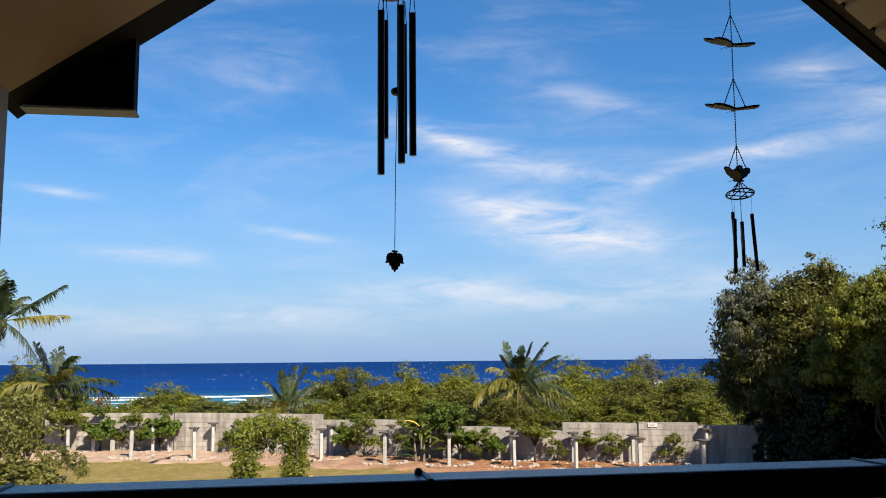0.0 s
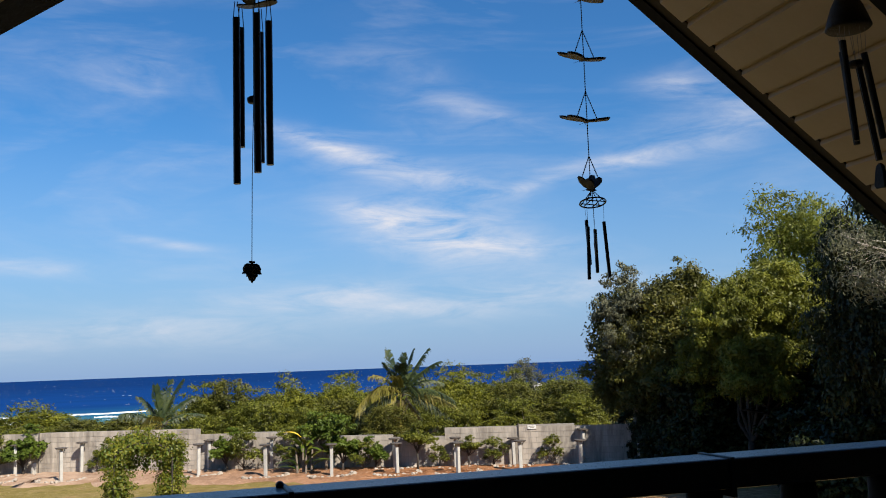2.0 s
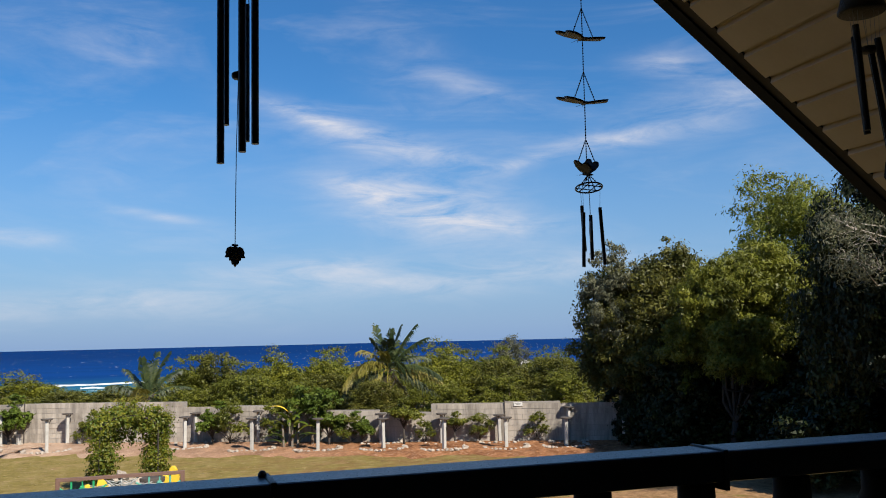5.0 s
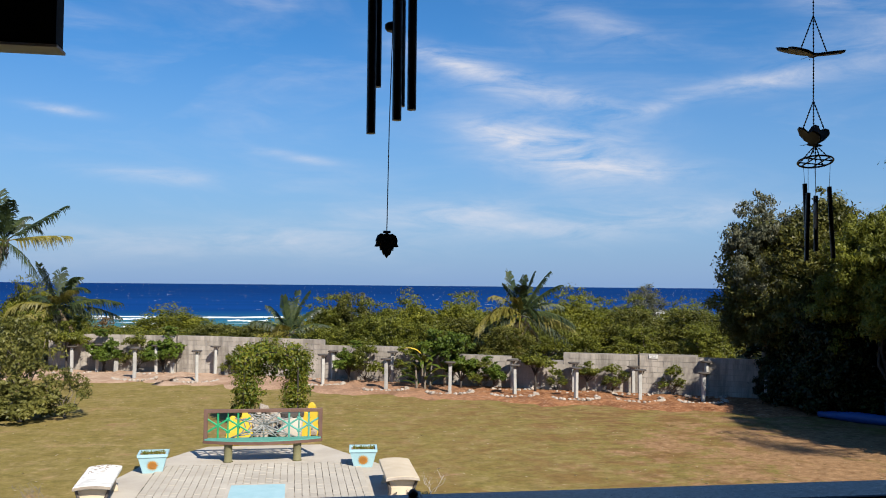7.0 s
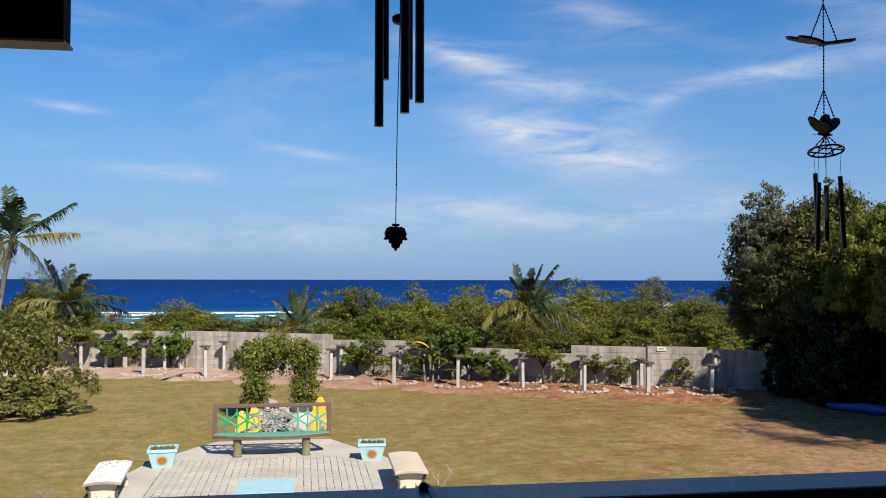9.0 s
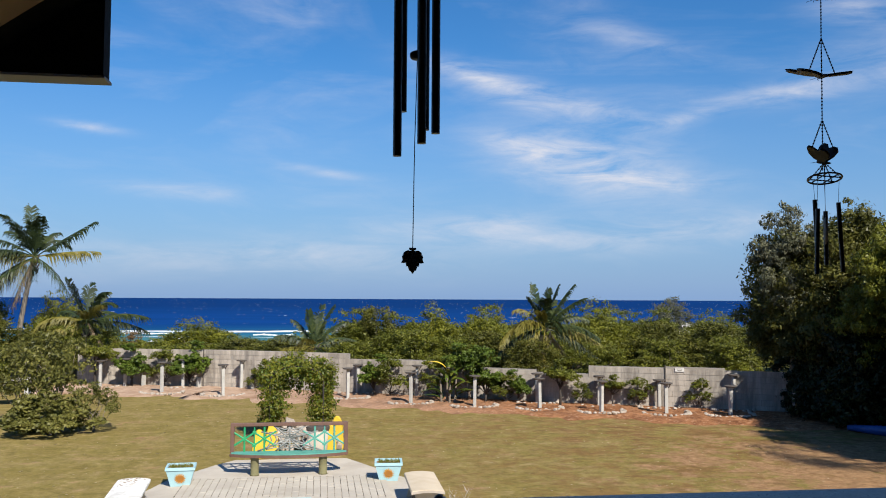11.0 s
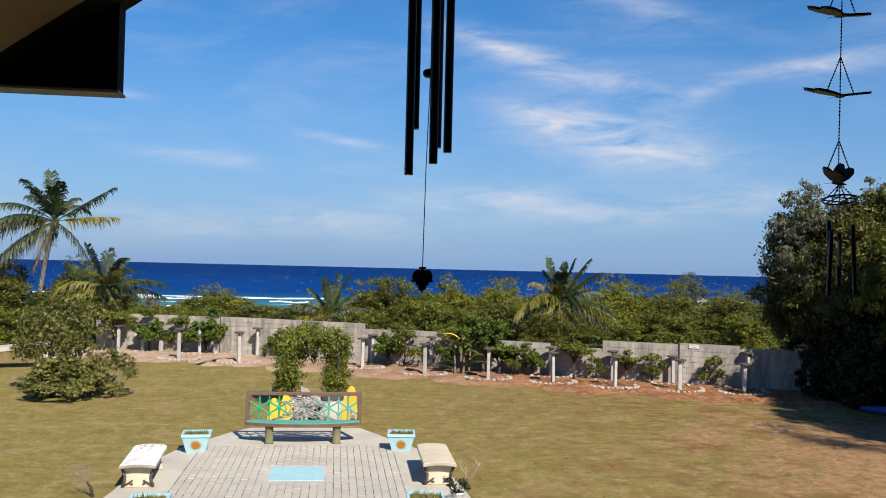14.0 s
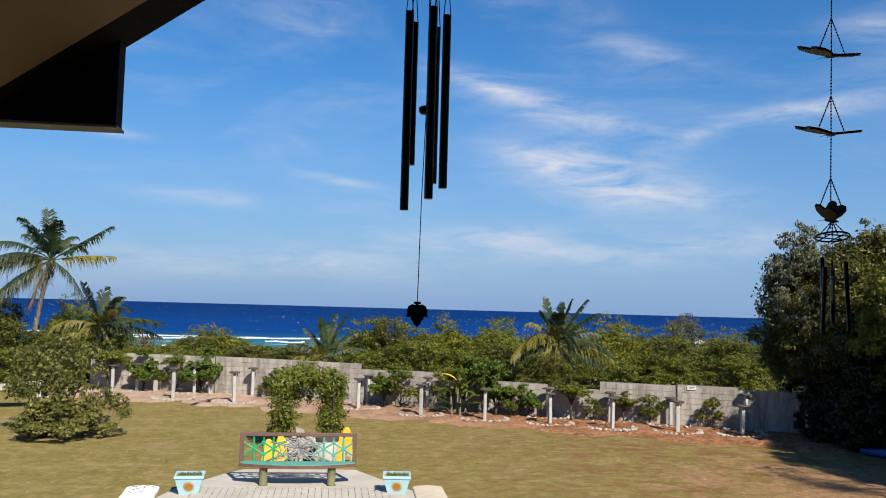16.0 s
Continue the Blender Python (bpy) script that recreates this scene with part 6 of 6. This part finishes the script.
    rows = [("b", 18.0, 28.2, 7.3, 1.0, "dark green"), ("g", 16.4, 28.6, 7.3, 0.72, "grey-leaved"), ("c", 18.6, 26.3, 4.6, 0.85, "dense shade-coloured"), ("a", 23.2, 26.2, 9.8, 0.94, "tall lime-green"),
            ("lime", 20.0, 24.6, 7.0, 0.9, "lime-green"), ("a", 25.8, 24.4, 9.8, 1.0, "tall lime-green"), ("c", 20.6, 22.4, 4.9, 0.9, "dense shade-coloured"), ("b", 23.0, 19.2, 7.4, 1.0, "dark green"),
            ("c", 20.5, 18.5, 4.4, 0.85, "dense shade-coloured"), ("c", 20.5, 31.5, 4.6, 1.0, "dense shade-coloured"), ("lime", 18.6, 23.4, 6.7, 1.15, "lime-green"), ("lime", 17.0, 22.8, 6.3, 0.78, "lime-green"), ("under", 16.9, 26.3, 2.0, 0.9, "low dense shade-coloured"),
            ("near", 17.25, 16.2, 9.2, 0.83, "dark green"), ("under", 15.6, 17.6, 2.2, 1.0, "low dense shade-coloured"), ("under", 17.6, 19.6, 2.6, 1.2, "low dense shade-coloured"), ("under", 18.6, 22.6, 2.6, 1.2, "low dense shade-coloured"),
            ("under", 19.0, 14.2, 3.0, 1.4, "low dense shade-coloured"), ("under", 17.2, 13.0, 2.8, 1.2, "low dense shade-coloured"), ("under", 17.9, 24.6, 2.2, 1.0, "low dense shade-coloured"), ("c", 17.5, 25.0, 3.9, 0.70, "dense shade-coloured"),
            ("c", 19.3, 20.6, 4.2, 0.75, "dense shade-coloured"), ("c", 23.0, 23.5, 5.0, 1.0, "dense shade-coloured"), ("tall", 19.8, 10.2, 12.0, 0.95, "unseen shade-casting very tall"), ("tall", 25.0, 12.0, 13.5, 1.1, "unseen shade-casting very tall"),
            ("tall", 28.5, 16.5, 13.0, 1.1, "unseen shade-casting very tall"), ("under", 17.3, 27.4, 2.1, 0.7, "low dense shade-coloured"), ("under", 18.9, 27.0, 2.6, 0.9, "low dense shade-coloured"),
            ("b", 16.7, 28.3, 5.7, 0.60, "dark green"), ("c", 17.3, 27.7, 3.4, 0.50, "dense shade-coloured"), ("under", 16.5, 27.7, 1.7, 0.62, "low dense shade-coloured"), ("under", 15.9, 26.3, 1.5, 0.62, "low dense shade-coloured"), ("under", 16.3, 24.9, 1.9, 0.75, "low dense shade-coloured")]
    for i, (k, x, y, h, w, word) in enumerate(rows):
        plant("shade_tree", pose(x, y, 0, 0, 0, i * 71 + 20) @ Matrix.Diagonal((w, w, h / heights[k], 1)), word + " broad tree shading the edge of the lawn", "tree", sets[k], "trees at the edge of the lawn")


big_trees()

def bare_tree():
    """A leafless pale crown that hangs in front of the dark trees."""
    rng = np.random.default_rng(91)
    ob = thing("bare_tree", pose(16.9, 14.0, 0.55), "pale bare tree with drooping twigs in front of dark foliage", "tree")
    bm = limb(bmesh.new(), rng, (0, 0, -0.7), (-0.3, 0.1, 4.2), 0.10, 0.06, 0.04, 8)
    part("trunk", bm, DARKBARK, ob, smooth=True)
    for k in range(7):
        a = radians(150 + k * 14 + rng.uniform(-6, 6))
        tip = Vector((-0.3 + 2.9 * math.cos(a), 0.1 + 1.8 * math.sin(a), 4.5 + rng.uniform(0.0, 1.3)))
        bm = bmesh.new()
        start = Vector((-0.3, 0.1, 4.1))
        limb(bm, rng, start, tip, 0.032, 0.008, 0.10, 5)
        for j in range(20):
            q = rng.uniform(0.35, 1.0)
            p = start.lerp(tip, q)
            e = p + Vector((rng.uniform(-0.42, 0.12), rng.uniform(-0.35, 0.35), rng.uniform(-0.12, 0.36)))
            g = p.lerp(e, 0.5) + Vector((rng.uniform(-0.06, 0.06), 0, rng.uniform(0.0, 0.09)))
            f = e + Vector((rng.uniform(-0.2, 0.04), rng.uniform(-0.12, 0.12), rng.uniform(-0.26, -0.04)))
            tube(bm, [p, g, e, f], [0.006, 0.005, 0.004, 0.002], 4)
        part("branch", bm, TWIG, ob)
        v, f = leaf_cloud(rng, [(np.array(tip) + np.array([0.1, 0, -0.05]), np.array([0.75, 0.6, 0.45]))], 420, 0.13, 0.030, 0.0, 0.2)
        finish(new("twig_leaves", cloud_mesh("twig_leaves", v, f, LEAF_GREY)), ob)


bare_tree()

# blue sheeting rolled up under the trees
tarp = part("blue_tarp", tube(bmesh.new(), [(15.6, 24.2, 0.12), (16.2, 23.2, 0.15), (17.0, 22.2, 0.13), (18.0, 21.2, 0.15)], [0.08, 0.16, 0.14, 0.09], 12), TARP, None, "", True)
tagged(tarp, "roll of blue plastic sheeting under the trees", "tarpaulin")
# concrete culvert at the edge of the lawn
cul = thing("culvert_bench", pose(-11.15, 33.2, 0, 0, 0, 14), "weathered concrete box with a sloping slab, beside the lawn", "concrete box")
prism("slab", [(-1.6, 0.55), (0.9, 0.78), (0.9, 0.92), (-1.6, 0.70)], "y", -0.6, 0.6, SLAB, cul, 0.01)
for x in (-1.5, 0.7):
    boxed("side", (x, -0.6, -0.05), (x + 0.16, 0.6, 0.6 if x < 0 else 0.78), POST, cul, 0.01)


# ---- dry leaves blown over the lawn ----
def fallen_leaves():
    rng = np.random.default_rng(66)
    n = 600
    y = 13.5 + 20.0 * rng.random(n) ** 1.15
    x = rng.uniform(-0.42, 0.60, n) * (y + 4)
    keep = ~((x > -3.9) & (x < 2.6) & (y < 21.6))
    x, y = x[keep], y[keep]
    n = len(x)
    a = rng.uniform(0, math.tau, n)
    ln, w = rng.uniform(0.025, 0.055, n), rng.uniform(0.015, 0.03, n)
    ca, sa = np.cos(a), np.sin(a)
    z = 0.004 + rng.uniform(0.0, 0.006, n)
    tilt = rng.uniform(0.0, 0.012, n)
    v = np.stack([np.stack([x - ln * ca, y - ln * sa, z], 1), np.stack([x + w * sa, y - w * ca, z + tilt], 1), np.stack([x + ln * ca, y + ln * sa, z], 1), np.stack([x - w * sa, y + w * ca, z + tilt], 1)], 1).reshape(-1, 3)
    ob = new("fallen_leaves", cloud_mesh("fallen_leaves", v, np.arange(n * 4).reshape(-1, 4), DRYLEAF))
    tagged(ob, "scattered dry leaves on the lawn", "leaves", kind="stuff")


DRYLEAF = leafy("dry_leaf", (0.2145, 0.1573, 0.0715), (0.3718, 0.3003, 0.1787), (0.4433, 0.3718, 0.2574), 0.2, 1.5)
fallen_leaves()


# ---- bricks of the wall, last ----
def lay_blocks():
    rng = np.random.default_rng(50)
    bm = box(bmesh.new(), (-0.196, -0.012, 0.003), (0.196, 0.02, 0.193), 0.004)
    me = bpy.data.meshes.new("block")
    bm.to_mesh(me)
    bm.free()
    me.materials.append(BLOCK)
    tv, tf = [], []
    count = 0
    row = 0
    z = 0.0
    base_v = np.array([v.co for v in me.vertices])
    base_f = [tuple(p.vertices) for p in me.polygons]
    while z < 1.65:
        s = 0.2 + (0.2 if row % 2 else 0.0)
        while s < WALL_LEN - 0.2:
            if z + 0.2 <= wall_top(s) + 0.06:
                p, d = along(WALL_LINE, s)
                m = pose(p.x, p.y, z, 0, 0, math.degrees(math.atan2(d.y, d.x))) @ Matrix.Translation((rng.uniform(-0.003, 0.003), rng.uniform(-0.004, 0.004), 0))
                if 16.3 < s < 28.5 and count < 300:
                    o = finish(new("block", me), WALL)
                    o.matrix_basis = m
                    count += 1
                else:
                    k = len(tv)
                    tv += [tuple(m @ Vector(q)) for q in base_v]
                    tf += [tuple(i + k for i in f) for f in base_f]
            s += 0.4
        z += 0.2
        row += 1
    o = finish(new("blocks", mesh_of("blocks", tv, tf, BLOCK)), WALL)
    tagged(o, kind="stuff")


lay_blocks()
